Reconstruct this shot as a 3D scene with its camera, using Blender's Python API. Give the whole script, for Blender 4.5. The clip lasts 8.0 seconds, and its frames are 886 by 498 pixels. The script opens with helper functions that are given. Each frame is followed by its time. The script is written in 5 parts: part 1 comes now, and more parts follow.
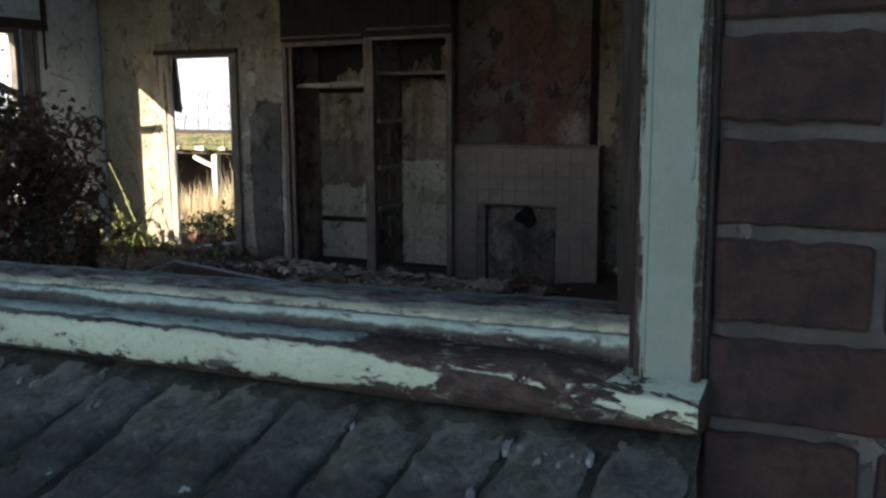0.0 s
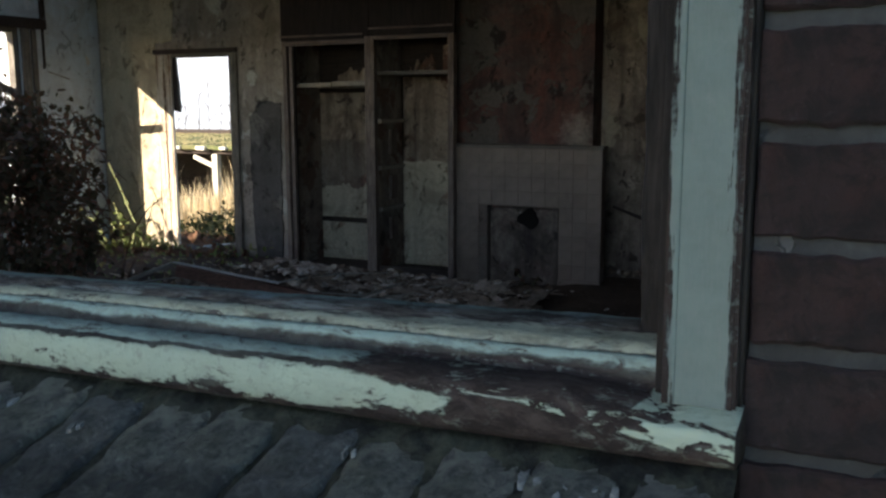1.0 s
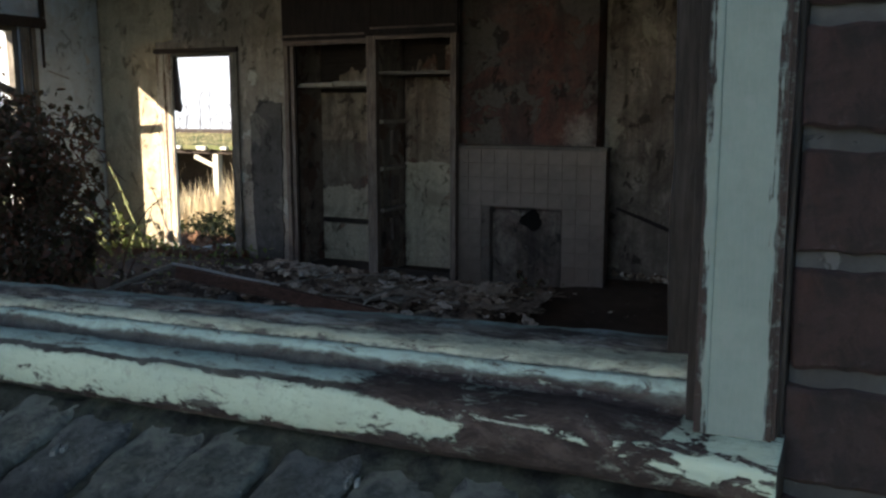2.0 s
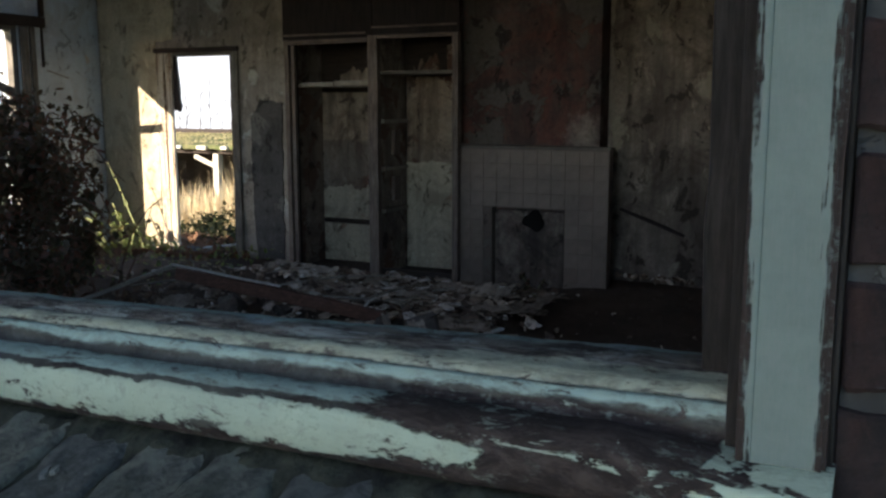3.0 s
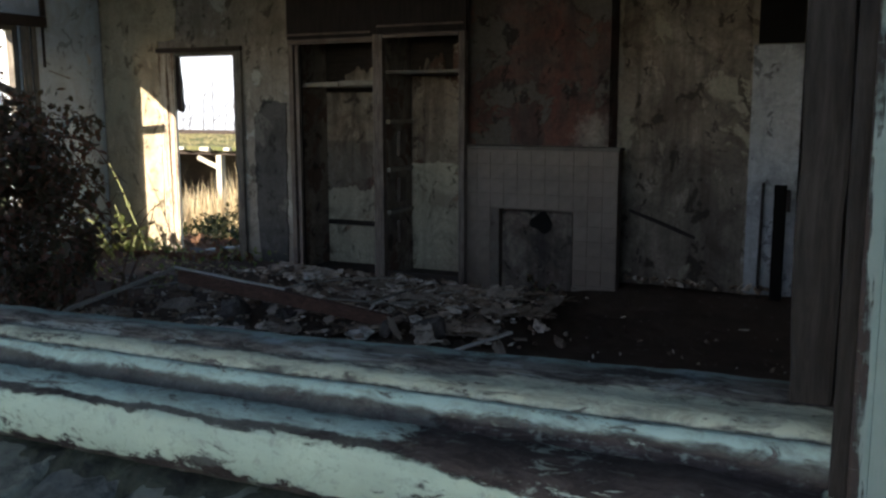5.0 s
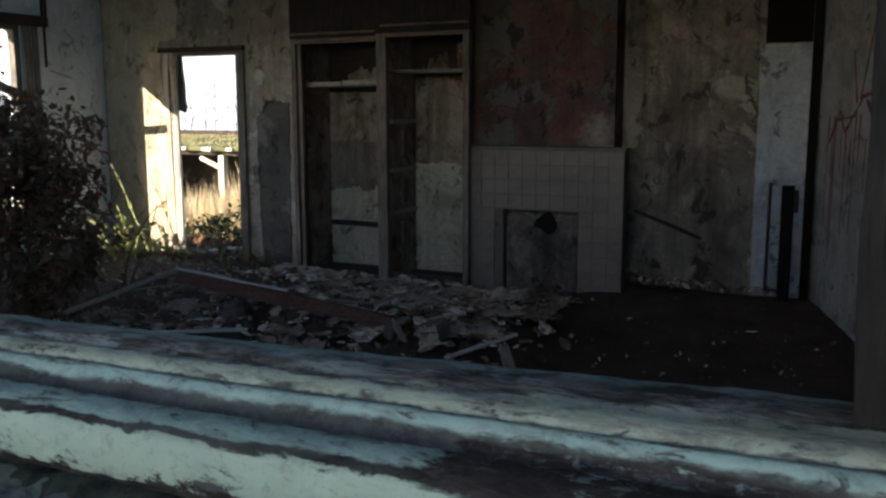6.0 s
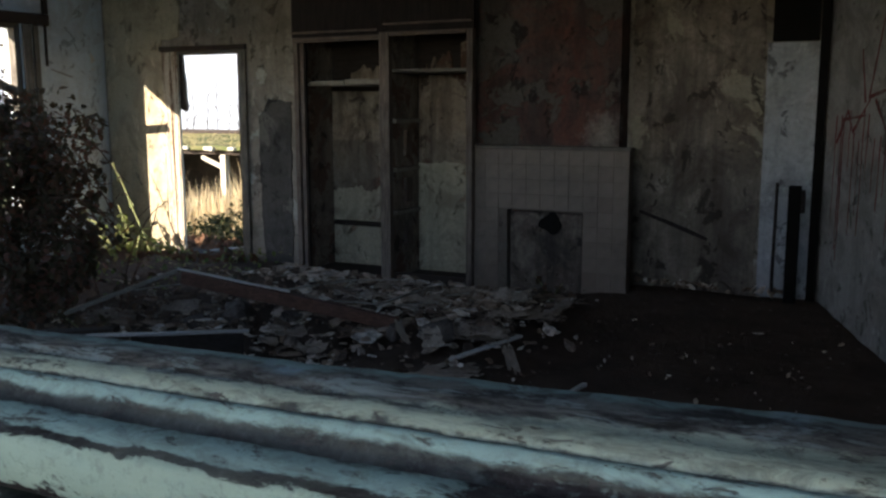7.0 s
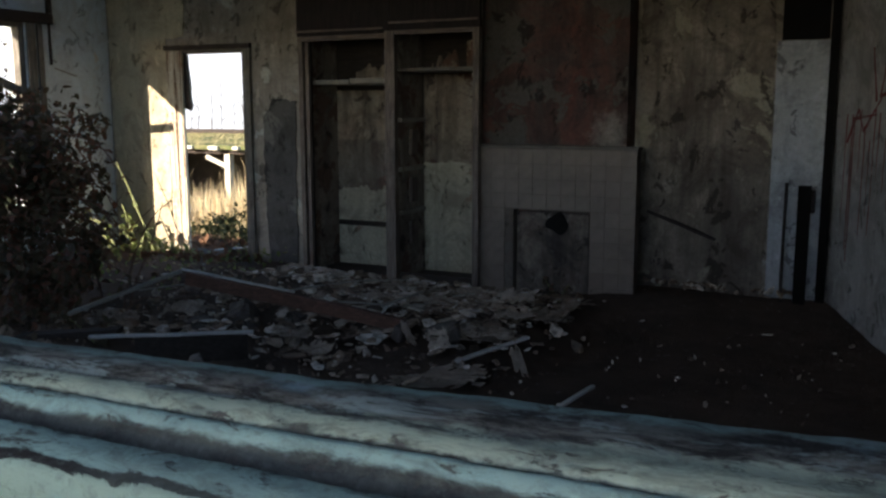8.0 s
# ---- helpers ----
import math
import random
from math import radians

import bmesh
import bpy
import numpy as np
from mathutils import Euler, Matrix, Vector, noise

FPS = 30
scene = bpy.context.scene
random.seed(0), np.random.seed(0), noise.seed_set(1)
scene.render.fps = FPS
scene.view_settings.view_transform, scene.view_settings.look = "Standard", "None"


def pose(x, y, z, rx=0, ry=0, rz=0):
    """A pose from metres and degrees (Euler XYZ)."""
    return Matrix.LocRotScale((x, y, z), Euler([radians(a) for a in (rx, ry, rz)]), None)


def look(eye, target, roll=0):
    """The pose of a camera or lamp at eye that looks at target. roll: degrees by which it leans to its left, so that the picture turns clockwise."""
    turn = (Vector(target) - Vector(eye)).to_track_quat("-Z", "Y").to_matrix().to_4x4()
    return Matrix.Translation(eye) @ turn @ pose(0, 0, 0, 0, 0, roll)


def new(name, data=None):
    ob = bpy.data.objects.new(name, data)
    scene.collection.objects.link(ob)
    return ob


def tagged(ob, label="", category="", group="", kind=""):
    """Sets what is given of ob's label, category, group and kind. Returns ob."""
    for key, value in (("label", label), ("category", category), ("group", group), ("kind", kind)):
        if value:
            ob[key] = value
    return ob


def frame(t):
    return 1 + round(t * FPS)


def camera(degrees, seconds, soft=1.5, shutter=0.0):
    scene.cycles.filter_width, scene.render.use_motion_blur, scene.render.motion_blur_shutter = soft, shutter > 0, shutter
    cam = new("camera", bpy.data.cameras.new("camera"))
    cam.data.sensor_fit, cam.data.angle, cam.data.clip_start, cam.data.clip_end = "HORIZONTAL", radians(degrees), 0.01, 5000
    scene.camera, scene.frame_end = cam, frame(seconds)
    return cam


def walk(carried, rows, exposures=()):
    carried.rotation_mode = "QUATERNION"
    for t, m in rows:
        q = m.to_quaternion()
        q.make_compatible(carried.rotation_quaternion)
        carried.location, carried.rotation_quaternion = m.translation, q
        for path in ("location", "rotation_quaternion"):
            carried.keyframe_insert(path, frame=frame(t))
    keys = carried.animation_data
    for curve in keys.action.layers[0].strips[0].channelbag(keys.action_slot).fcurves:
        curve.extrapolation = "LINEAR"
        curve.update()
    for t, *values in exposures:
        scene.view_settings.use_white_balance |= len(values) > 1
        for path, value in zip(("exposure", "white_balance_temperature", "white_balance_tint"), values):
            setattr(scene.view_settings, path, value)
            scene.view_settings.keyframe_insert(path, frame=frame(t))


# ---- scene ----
cam = camera(51.4, 8.0, soft=2.5)
PATH = [
    (0, (0.121, -0.729, 1.347), (-0.746, 1.046, 1.035), -0.3),
    (0.5, (0.103, -0.7, 1.347), (-0.765, 1.075, 1.035), -0.2),
    (1, (0.086, -0.673, 1.347), (-0.782, 1.101, 1.035), -0.2),
    (1.5, (0.07, -0.648, 1.348), (-0.799, 1.126, 1.037), -0.1),
    (3, (0.021, -0.586, 1.348), (-0.849, 1.187, 1.036), -0.05),
    (3.5, (0.004, -0.567, 1.346), (-0.868, 1.206, 1.035), -0.1),
    (4, (-0.011, -0.549, 1.344), (-0.885, 1.223, 1.034), -0.1),
    (4.5, (-0.026, -0.53, 1.342), (-0.901, 1.242, 1.032), -0.1),
    (6, (-0.079, -0.471, 1.336), (-0.959, 1.298, 1.027), -0.15),
    (6.5, (-0.095, -0.452, 1.336), (-0.977, 1.317, 1.026), -0.15),
    (7, (-0.112, -0.43, 1.334), (-0.995, 1.337, 1.024), -0.1),
    (7.5, (-0.128, -0.411, 1.332), (-1.015, 1.355, 1.022), -0.1),
    (8, (-0.144, -0.392, 1.331), (-1.035, 1.371, 1.02), -0.1),
]
EXPOSURE, KELVIN, TINT = 1.80, 6080, 13
walk(cam, [(t, look(eye, target, roll)) for t, eye, target, roll in PATH], [(0, EXPOSURE, KELVIN, TINT), (8, EXPOSURE, KELVIN, TINT)])

# ---- world and sun ----
SUN_WAY = Vector((0.53, 1.0, -0.365)).normalized()      # the way the light travels
SUN_ELEV = math.asin(-SUN_WAY.z)
world = bpy.data.worlds.new("world")
scene.world = world
world.use_nodes = True
wn = world.node_tree.nodes
sky = wn.new("ShaderNodeTexSky")
sky.sky_type = "NISHITA"
sky.sun_disc = False
sky.sun_elevation = SUN_ELEV
sky.sun_rotation = math.atan2(-SUN_WAY.x, -SUN_WAY.y)
sky.air_density, sky.dust_density, sky.ozone_density = 1.0, 0.6, 2.0
wn["Background"].inputs["Strength"].default_value = 0.12
world.node_tree.links.new(sky.outputs[0], wn["Background"].inputs["Color"])
sun = new("sun", bpy.data.lights.new("sun", "SUN"))
sun.data.energy, sun.data.angle, sun.data.color = 5.0, radians(0.6), (1.0, 0.86, 0.66)
sun.rotation_mode = "QUATERNION"
sun.rotation_quaternion = SUN_WAY.to_track_quat("-Z", "Y")


# ---- materials ----
class Mat:
    """A node material under construction; all textures run in object space, in metres."""

    def __init__(self, name, rough=0.85, metal=0.0, spec=0.35):
        self.m = bpy.data.materials.new(name)
        self.m.use_nodes = True
        self.nt = self.m.node_tree
        self.b = self.nt.nodes["Principled BSDF"]
        self.b.inputs["Roughness"].default_value = rough
        self.b.inputs["Metallic"].default_value = metal
        self.b.inputs["Specular IOR Level"].default_value = spec
        self.co = self.nt.nodes.new("ShaderNodeTexCoord").outputs["Object"]
        self.bump_from = None

    def link(self, a, b):
        self.nt.links.new(a, b)

    def stretch(self, sx, sy, sz):
        n = self.nt.nodes.new("ShaderNodeMapping")
        n.inputs["Scale"].default_value = (sx, sy, sz)
        self.link(self.co, n.inputs["Vector"])
        return n.outputs[0]

    def noise(self, scale, detail=5, rough=0.6, co=None, warp=0.0):
        n = self.nt.nodes.new("ShaderNodeTexNoise")
        n.inputs["Scale"].default_value = scale
        n.inputs["Detail"].default_value = detail
        n.inputs["Roughness"].default_value = rough
        n.inputs["Distortion"].default_value = warp
        self.link(co or self.co, n.inputs["Vector"])
        return n.outputs["Fac"]

    def ramp(self, fac, stops):
        n = self.nt.nodes.new("ShaderNodeValToRGB")
        els = n.color_ramp.elements
        while len(els) < len(stops):
            els.new(0.5)
        for e, (p, c) in zip(els, stops):
            e.position = p
            e.color = (c, c, c, 1) if isinstance(c, (int, float)) else (*c, 1)
        self.link(fac, n.inputs[0])
        return n.outputs[0]

    def step(self, fac, a, b):
        return self.ramp(fac, [(a, 0.0), (b, 1.0)])

    def mix(self, fac, a, b):
        n = self.nt.nodes.new("ShaderNodeMix")
        n.data_type = "RGBA"
        for sock, v in ((n.inputs[0], fac), (n.inputs[6], a), (n.inputs[7], b)):
            if isinstance(v, (int, float)):
                sock.default_value = v
            elif isinstance(v, tuple):
                sock.default_value = (*v, 1)
            else:
                self.link(v, sock)
        return n.outputs[2]

    def calc(self, op, a, b=0.0):
        n = self.nt.nodes.new("ShaderNodeMath")
        n.operation = op
        for sock, v in zip(n.inputs, (a, b)):
            if isinstance(v, (int, float)):
                sock.default_value = v
            else:
                self.link(v, sock)
        return n.outputs[0]

    def axis(self, i, lo, hi):
        s = self.nt.nodes.new("ShaderNodeSeparateXYZ")
        self.link(self.co, s.inputs[0])
        n = self.nt.nodes.new("ShaderNodeMapRange")
        n.inputs[1].default_value, n.inputs[2].default_value = lo, hi
        self.link(s.outputs[i], n.inputs[0])
        return n.outputs[0]

    def chance(self):
        return self.nt.nodes.new("ShaderNodeObjectInfo").outputs["Random"]

    def island(self):
        return self.nt.nodes.new("ShaderNodeNewGeometry").outputs["Random Per Island"]

    def bump(self, fac, strength=0.4, dist=0.01):
        n = self.nt.nodes.new("ShaderNodeBump")
        n.inputs["Strength"].default_value, n.inputs["Distance"].default_value = strength, dist
        self.link(fac, n.inputs["Height"])
        if self.bump_from:
            self.link(self.bump_from, n.inputs["Normal"])
        self.bump_from = n.outputs[0]

    def done(self, colour, rough=None):
        if isinstance(colour, tuple):
            self.b.inputs["Base Color"].default_value = (*colour, 1)
        else:
            self.link(colour, self.b.inputs["Base Color"])
        if rough is not None:
            self.link(rough, self.b.inputs["Roughness"])
        if self.bump_from:
            self.link(self.bump_from, self.b.inputs["Normal"])
        return self.m


def plaster(name, base, second, dirt, under, big=0.9, flake=0.60, flake_scale=2.6, streak=0.5, deep=None, bloom=None):
    """Old wall plaster: two tones, running damp streaks, and flaked patches that show what lies under."""
    m = Mat(name, 0.92, spec=0.2)
    deep = deep or tuple(v * 0.55 for v in dirt)
    c = m.mix(m.step(m.noise(big, 7, 0.65, warp=0.8), 0.40, 0.60), base, second)
    runs = m.step(m.noise(2.6, 6, 0.65, m.stretch(2.2, 2.2, 0.22), 0.4), 0.46, 0.66)
    c = m.mix(m.calc("MULTIPLY", runs, streak), c, dirt)
    cloud = m.step(m.noise(3.4, 8, 0.74, warp=0.8), 0.47, 0.60)
    c = m.mix(m.calc("MULTIPLY", cloud, 0.6), c, dirt)
    fl = m.step(m.noise(flake_scale, 9, 0.66, warp=0.5), flake, flake + 0.02)
    c = m.mix(fl, c, under)
    chips = m.step(m.noise(7.5, 8, 0.7, m.stretch(1.0, 1.0, 0.75), 0.5), 0.585, 0.605)
    c = m.mix(m.calc("MULTIPLY", chips, 0.8), c, deep)
    pale = m.step(m.noise(5.2, 8, 0.7, m.stretch(1.2, 1.2, 0.6), 0.3), 0.60, 0.64)
    c = m.mix(m.calc("MULTIPLY", pale, 0.5), c, tuple(min(0.8, v * 1.35) for v in base))
    if bloom:
        d = m.nt.nodes.new("ShaderNodeVectorMath")
        d.operation = "DISTANCE"
        m.link(m.co, d.inputs[0])
        d.inputs[1].default_value = bloom[0]
        far = m.calc("ADD", m.calc("DIVIDE", d.outputs["Value"], bloom[1]), m.calc("MULTIPLY", m.calc("SUBTRACT", m.noise(9, 8, 0.7), 0.5), 2.4))
        c = m.mix(m.ramp(far, [(0.1, 0.75), (1.0, 0.0)]), c, bloom[2])
    fine = m.noise(38, 5, 0.7)
    c = m.mix(m.calc("MULTIPLY", m.step(fine, 0.40, 0.72), 0.45), c, dirt)
    m.bump(m.noise(4, 6, 0.6), 0.35, 0.03)
    m.bump(m.calc("SUBTRACT", 1.0, fl), 0.7, 0.008)
    m.bump(m.calc("SUBTRACT", 1.0, chips), 0.7, 0.006)
    m.bump(fine, 0.35, 0.005)
    return m.done(c)


def old_wood(name, light, dark, grain=(1, 14, 14), rough=0.85):
    m = Mat(name, rough, spec=0.25)
    g = m.noise(5, 8, 0.7, m.stretch(*grain), 0.5)
    c = m.mix(m.step(g, 0.3, 0.7), dark, light)
    c = m.mix(m.calc("MULTIPLY", m.step(m.noise(6, 5, 0.7), 0.45, 0.7), 0.6), c, dark)
    m.bump(g, 0.5, 0.004)
    return m.done(c)


def peeling(name, paint, wood, dark, edge, grain, warp_scale=9, level=0.5, extra=None, coat=0.5, under=None, under_where=None, fade=0.05):
    """Flaking paint on weathered wood. extra: a function of the material giving a number added to the wear."""
    m = Mat(name, 0.6, spec=0.2)
    g = m.noise(6, 8, 0.7, m.stretch(*grain), 0.6)
    bare = m.mix(m.step(g, 0.3, 0.7), dark, wood)
    n = m.calc("ADD", m.calc("MULTIPLY", m.noise(warp_scale, 8, 0.65, m.stretch(grain[0], grain[1] * 0.35, grain[2] * 0.35), 0.4), 0.75),
               m.calc("MULTIPLY", m.noise(70, 5, 0.7, m.stretch(0.6, 1, 1)), 0.25))
    if extra:
        n = m.calc("ADD", n, extra(m))
    n = m.calc("ADD", n, m.calc("MULTIPLY", m.calc("SUBTRACT", m.noise(24, 8, 0.75, m.stretch(grain[0] * 0.45, grain[1] * 0.55, grain[2] * 0.55), 0.3), 0.5), 0.42))
    n = m.calc("ADD", n, m.calc("MULTIPLY", m.calc("SUBTRACT", m.noise(90, 7, 0.8, m.stretch(grain[0] * 0.55, grain[1] * 0.09, grain[2] * 0.09), 0.4), 0.5), 0.30))
    gone = m.step(n, level, level + fade)
    rim = m.step(n, level - 0.05, level)
    tone = m.mix(m.step(m.noise(11, 7, 0.7, warp=0.4), 0.35, 0.68), paint, tuple(v * 0.78 for v in paint))
    tone = m.mix(m.calc("MULTIPLY", m.step(m.noise(55, 6, 0.75), 0.42, 0.66), 0.30), tone, tuple(v * 0.62 for v in paint))
    if under:
        tone = m.mix(under_where(m), tone, under)
    tone = m.mix(m.calc("MULTIPLY", m.step(m.noise(26, 7, 0.7, m.stretch(0.5, 2, 2)), 0.50, 0.66), 0.30), tone, edge)
    tone = m.mix(m.calc("MULTIPLY", rim, coat), tone, edge)
    tone = m.mix(m.calc("MULTIPLY", m.step(m.noise(45, 5, 0.7), 0.58, 0.68), 0.35), tone, edge)
    grainy = m.step(m.noise(30, 9, 0.8, m.stretch(grain[0] * 1.5, grain[1] * 1.4, grain[2] * 1.4), 0.2), 0.46, 0.68)
    tone = m.mix(m.calc("MULTIPLY", grainy, 0.55), tone, edge)
    crumbs = m.step(m.noise(85, 7, 0.75, m.stretch(0.55, 1.2, 1.2), 0.5), 0.555, 0.63)
    bare = m.mix(m.calc("MULTIPLY", crumbs, 0.50), bare, tone)
    c = m.mix(gone, tone, bare)
    m.bump(g, 0.25, 0.003)
    m.bump(m.calc("SUBTRACT", 1.0, gone), 0.8, 0.0016)
    m.bump(m.noise(120, 3, 0.6), 0.15, 0.001)
    return m.done(c, m.mix(gone, (0.72, 0.72, 0.72), (0.92, 0.92, 0.92)))


M_GREY = plaster("grey_plaster", (0.42, 0.37, 0.305), (0.29, 0.255, 0.212), (0.15, 0.128, 0.102), (0.48, 0.46, 0.40), streak=0.6)
M_CREAM = plaster("cream_plaster", (0.58, 0.49, 0.325), (0.50, 0.43, 0.295), (0.26, 0.215, 0.15), (0.42, 0.35, 0.26), flake=0.66, streak=0.35)
M_BLUE = plaster("pale_blue_plaster", (0.60, 0.70, 0.76), (0.60, 0.64, 0.65), (0.42, 0.44, 0.44), (0.62, 0.55, 0.46), flake=0.63, streak=0.30)
M_RUST = plaster("rust_stained_plaster", (0.140, 0.060, 0.046), (0.102, 0.090, 0.081), (0.038, 0.029, 0.026), (0.108, 0.098, 0.085), big=2.1, flake=0.55, flake_scale=2.6, streak=0.65, bloom=((-1.94, 5.6, 1.13), 0.16, (0.38, 0.33, 0.28)))
M_MOULD = plaster("mould_stained_plaster", (0.36, 0.31, 0.255), (0.18, 0.152, 0.126), (0.075, 0.060, 0.050), (0.36, 0.33, 0.255), big=1.5, flake=0.56, flake_scale=2.0, streak=0.7)
M_RENDER = plaster("bare_render", (0.12, 0.115, 0.105), (0.085, 0.08, 0.075), (0.045, 0.04, 0.037), (0.17, 0.16, 0.14), streak=0.4)
M_CEIL = plaster("ceiling_plaster", (0.55, 0.53, 0.49), (0.42, 0.40, 0.36), (0.09, 0.08, 0.07), (0.15, 0.11, 0.08))
M_GRIME = plaster("grimy_plaster", (0.34, 0.32, 0.30), (0.26, 0.245, 0.23), (0.14, 0.13, 0.12), (0.32, 0.31, 0.29), flake=0.66, streak=0.5)
M_INFILL = plaster("sooty_board", (0.27, 0.225, 0.18), (0.17, 0.128, 0.105), (0.035, 0.028, 0.026), (0.34, 0.31, 0.28), big=4, flake=0.62, flake_scale=6, streak=0.85, bloom=((-2.25, 5.53, 0.36), 0.26, (0.035, 0.028, 0.026)))
M_SPLASH = plaster("white_splash", (0.26, 0.29, 0.29), (0.16, 0.18, 0.18), (0.08, 0.09, 0.09), (0.12, 0.13, 0.13), big=60, flake=0.55, flake_scale=90)
M_SHEET = plaster("white_wall_board", (0.52, 0.54, 0.56), (0.46, 0.48, 0.50), (0.20, 0.20, 0.21), (0.42, 0.43, 0.44), flake=0.72, streak=0.35)
M_CUPBACK = plaster("cupboard_back_paint", (0.42, 0.345, 0.26), (0.32, 0.225, 0.165), (0.10, 0.074, 0.058), (0.15, 0.085, 0.06), flake=0.55, flake_scale=1.8, streak=0.8)
M_CUPMID = plaster("cupboard_middle_paint", (0.30, 0.26, 0.21), (0.25, 0.19, 0.15), (0.09, 0.065, 0.05), (0.21, 0.12, 0.09), big=2.5, flake=0.57, flake_scale=3.0, streak=0.7)
M_CUPLOW = plaster("cupboard_lower_paint", (0.66, 0.59, 0.43), (0.56, 0.48, 0.355), (0.24, 0.19, 0.14), (0.36, 0.24, 0.17), flake=0.58, flake_scale=2.2)
# the back paint made darker, with the side panels' shade in its colour
M_CUPSHADE = plaster("cupboard_side_paint_shaded", (0.32, 0.27, 0.215), (0.22, 0.17, 0.135), (0.075, 0.058, 0.048), (0.15, 0.095, 0.07), flake=0.52, flake_scale=3.0, streak=0.7)
M_MORTAR = plaster("mortar", (0.068, 0.072, 0.072), (0.050, 0.054, 0.054), (0.027, 0.028, 0.028), (0.080, 0.084, 0.084), big=8, flake_scale=20)
M_TRIM = old_wood("grey_bare_wood", (0.27, 0.24, 0.20), (0.065, 0.055, 0.045), (14, 14, 1))
M_TRIM_H = old_wood("grey_bare_rail", (0.24, 0.21, 0.175), (0.06, 0.052, 0.043), (1, 14, 14))
M_CUPTRIM = old_wood("brown_cupboard_trim", (0.27, 0.215, 0.175), (0.055, 0.040, 0.033), (14, 14, 1))
M_CUPRAIL = old_wood("brown_cupboard_rail", (0.24, 0.185, 0.15), (0.05, 0.036, 0.03), (1, 14, 14))
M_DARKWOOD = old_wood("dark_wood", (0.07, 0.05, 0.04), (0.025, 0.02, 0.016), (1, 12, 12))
M_FASCIA = old_wood("dark_fascia", (0.032, 0.022, 0.019), (0.011, 0.009, 0.0085), (12, 12, 1))
M_REDBEAM = old_wood("reddish_timber", (0.22, 0.115, 0.078), (0.075, 0.042, 0.031), (2, 12, 12))
M_STICK = old_wood("pale_stick", (0.38, 0.34, 0.28), (0.18, 0.16, 0.13), (2, 20, 20))
M_WHITEWOOD = old_wood("flaked_white_wood", (0.62, 0.59, 0.54), (0.34, 0.31, 0.27), (2, 20, 20))
M_PALESHEET = plaster("pale_board_scrap", (0.55, 0.455, 0.36), (0.43, 0.345, 0.265), (0.15, 0.12, 0.098), (0.24, 0.20, 0.165), big=6, flake=0.60, flake_scale=9)
M_PAPER = plaster("torn_wallpaper", (0.43, 0.35, 0.275), (0.31, 0.245, 0.19), (0.12, 0.09, 0.068), (0.22, 0.17, 0.13), big=4, flake=0.60, flake_scale=8)
M_PALE = old_wood("whitewashed_post", (0.62, 0.57, 0.46), (0.42, 0.38, 0.30), (10, 10, 1))
M_METAL = old_wood("rusted_iron", (0.06, 0.045, 0.04), (0.02, 0.017, 0.016), (6, 6, 6), 0.7)


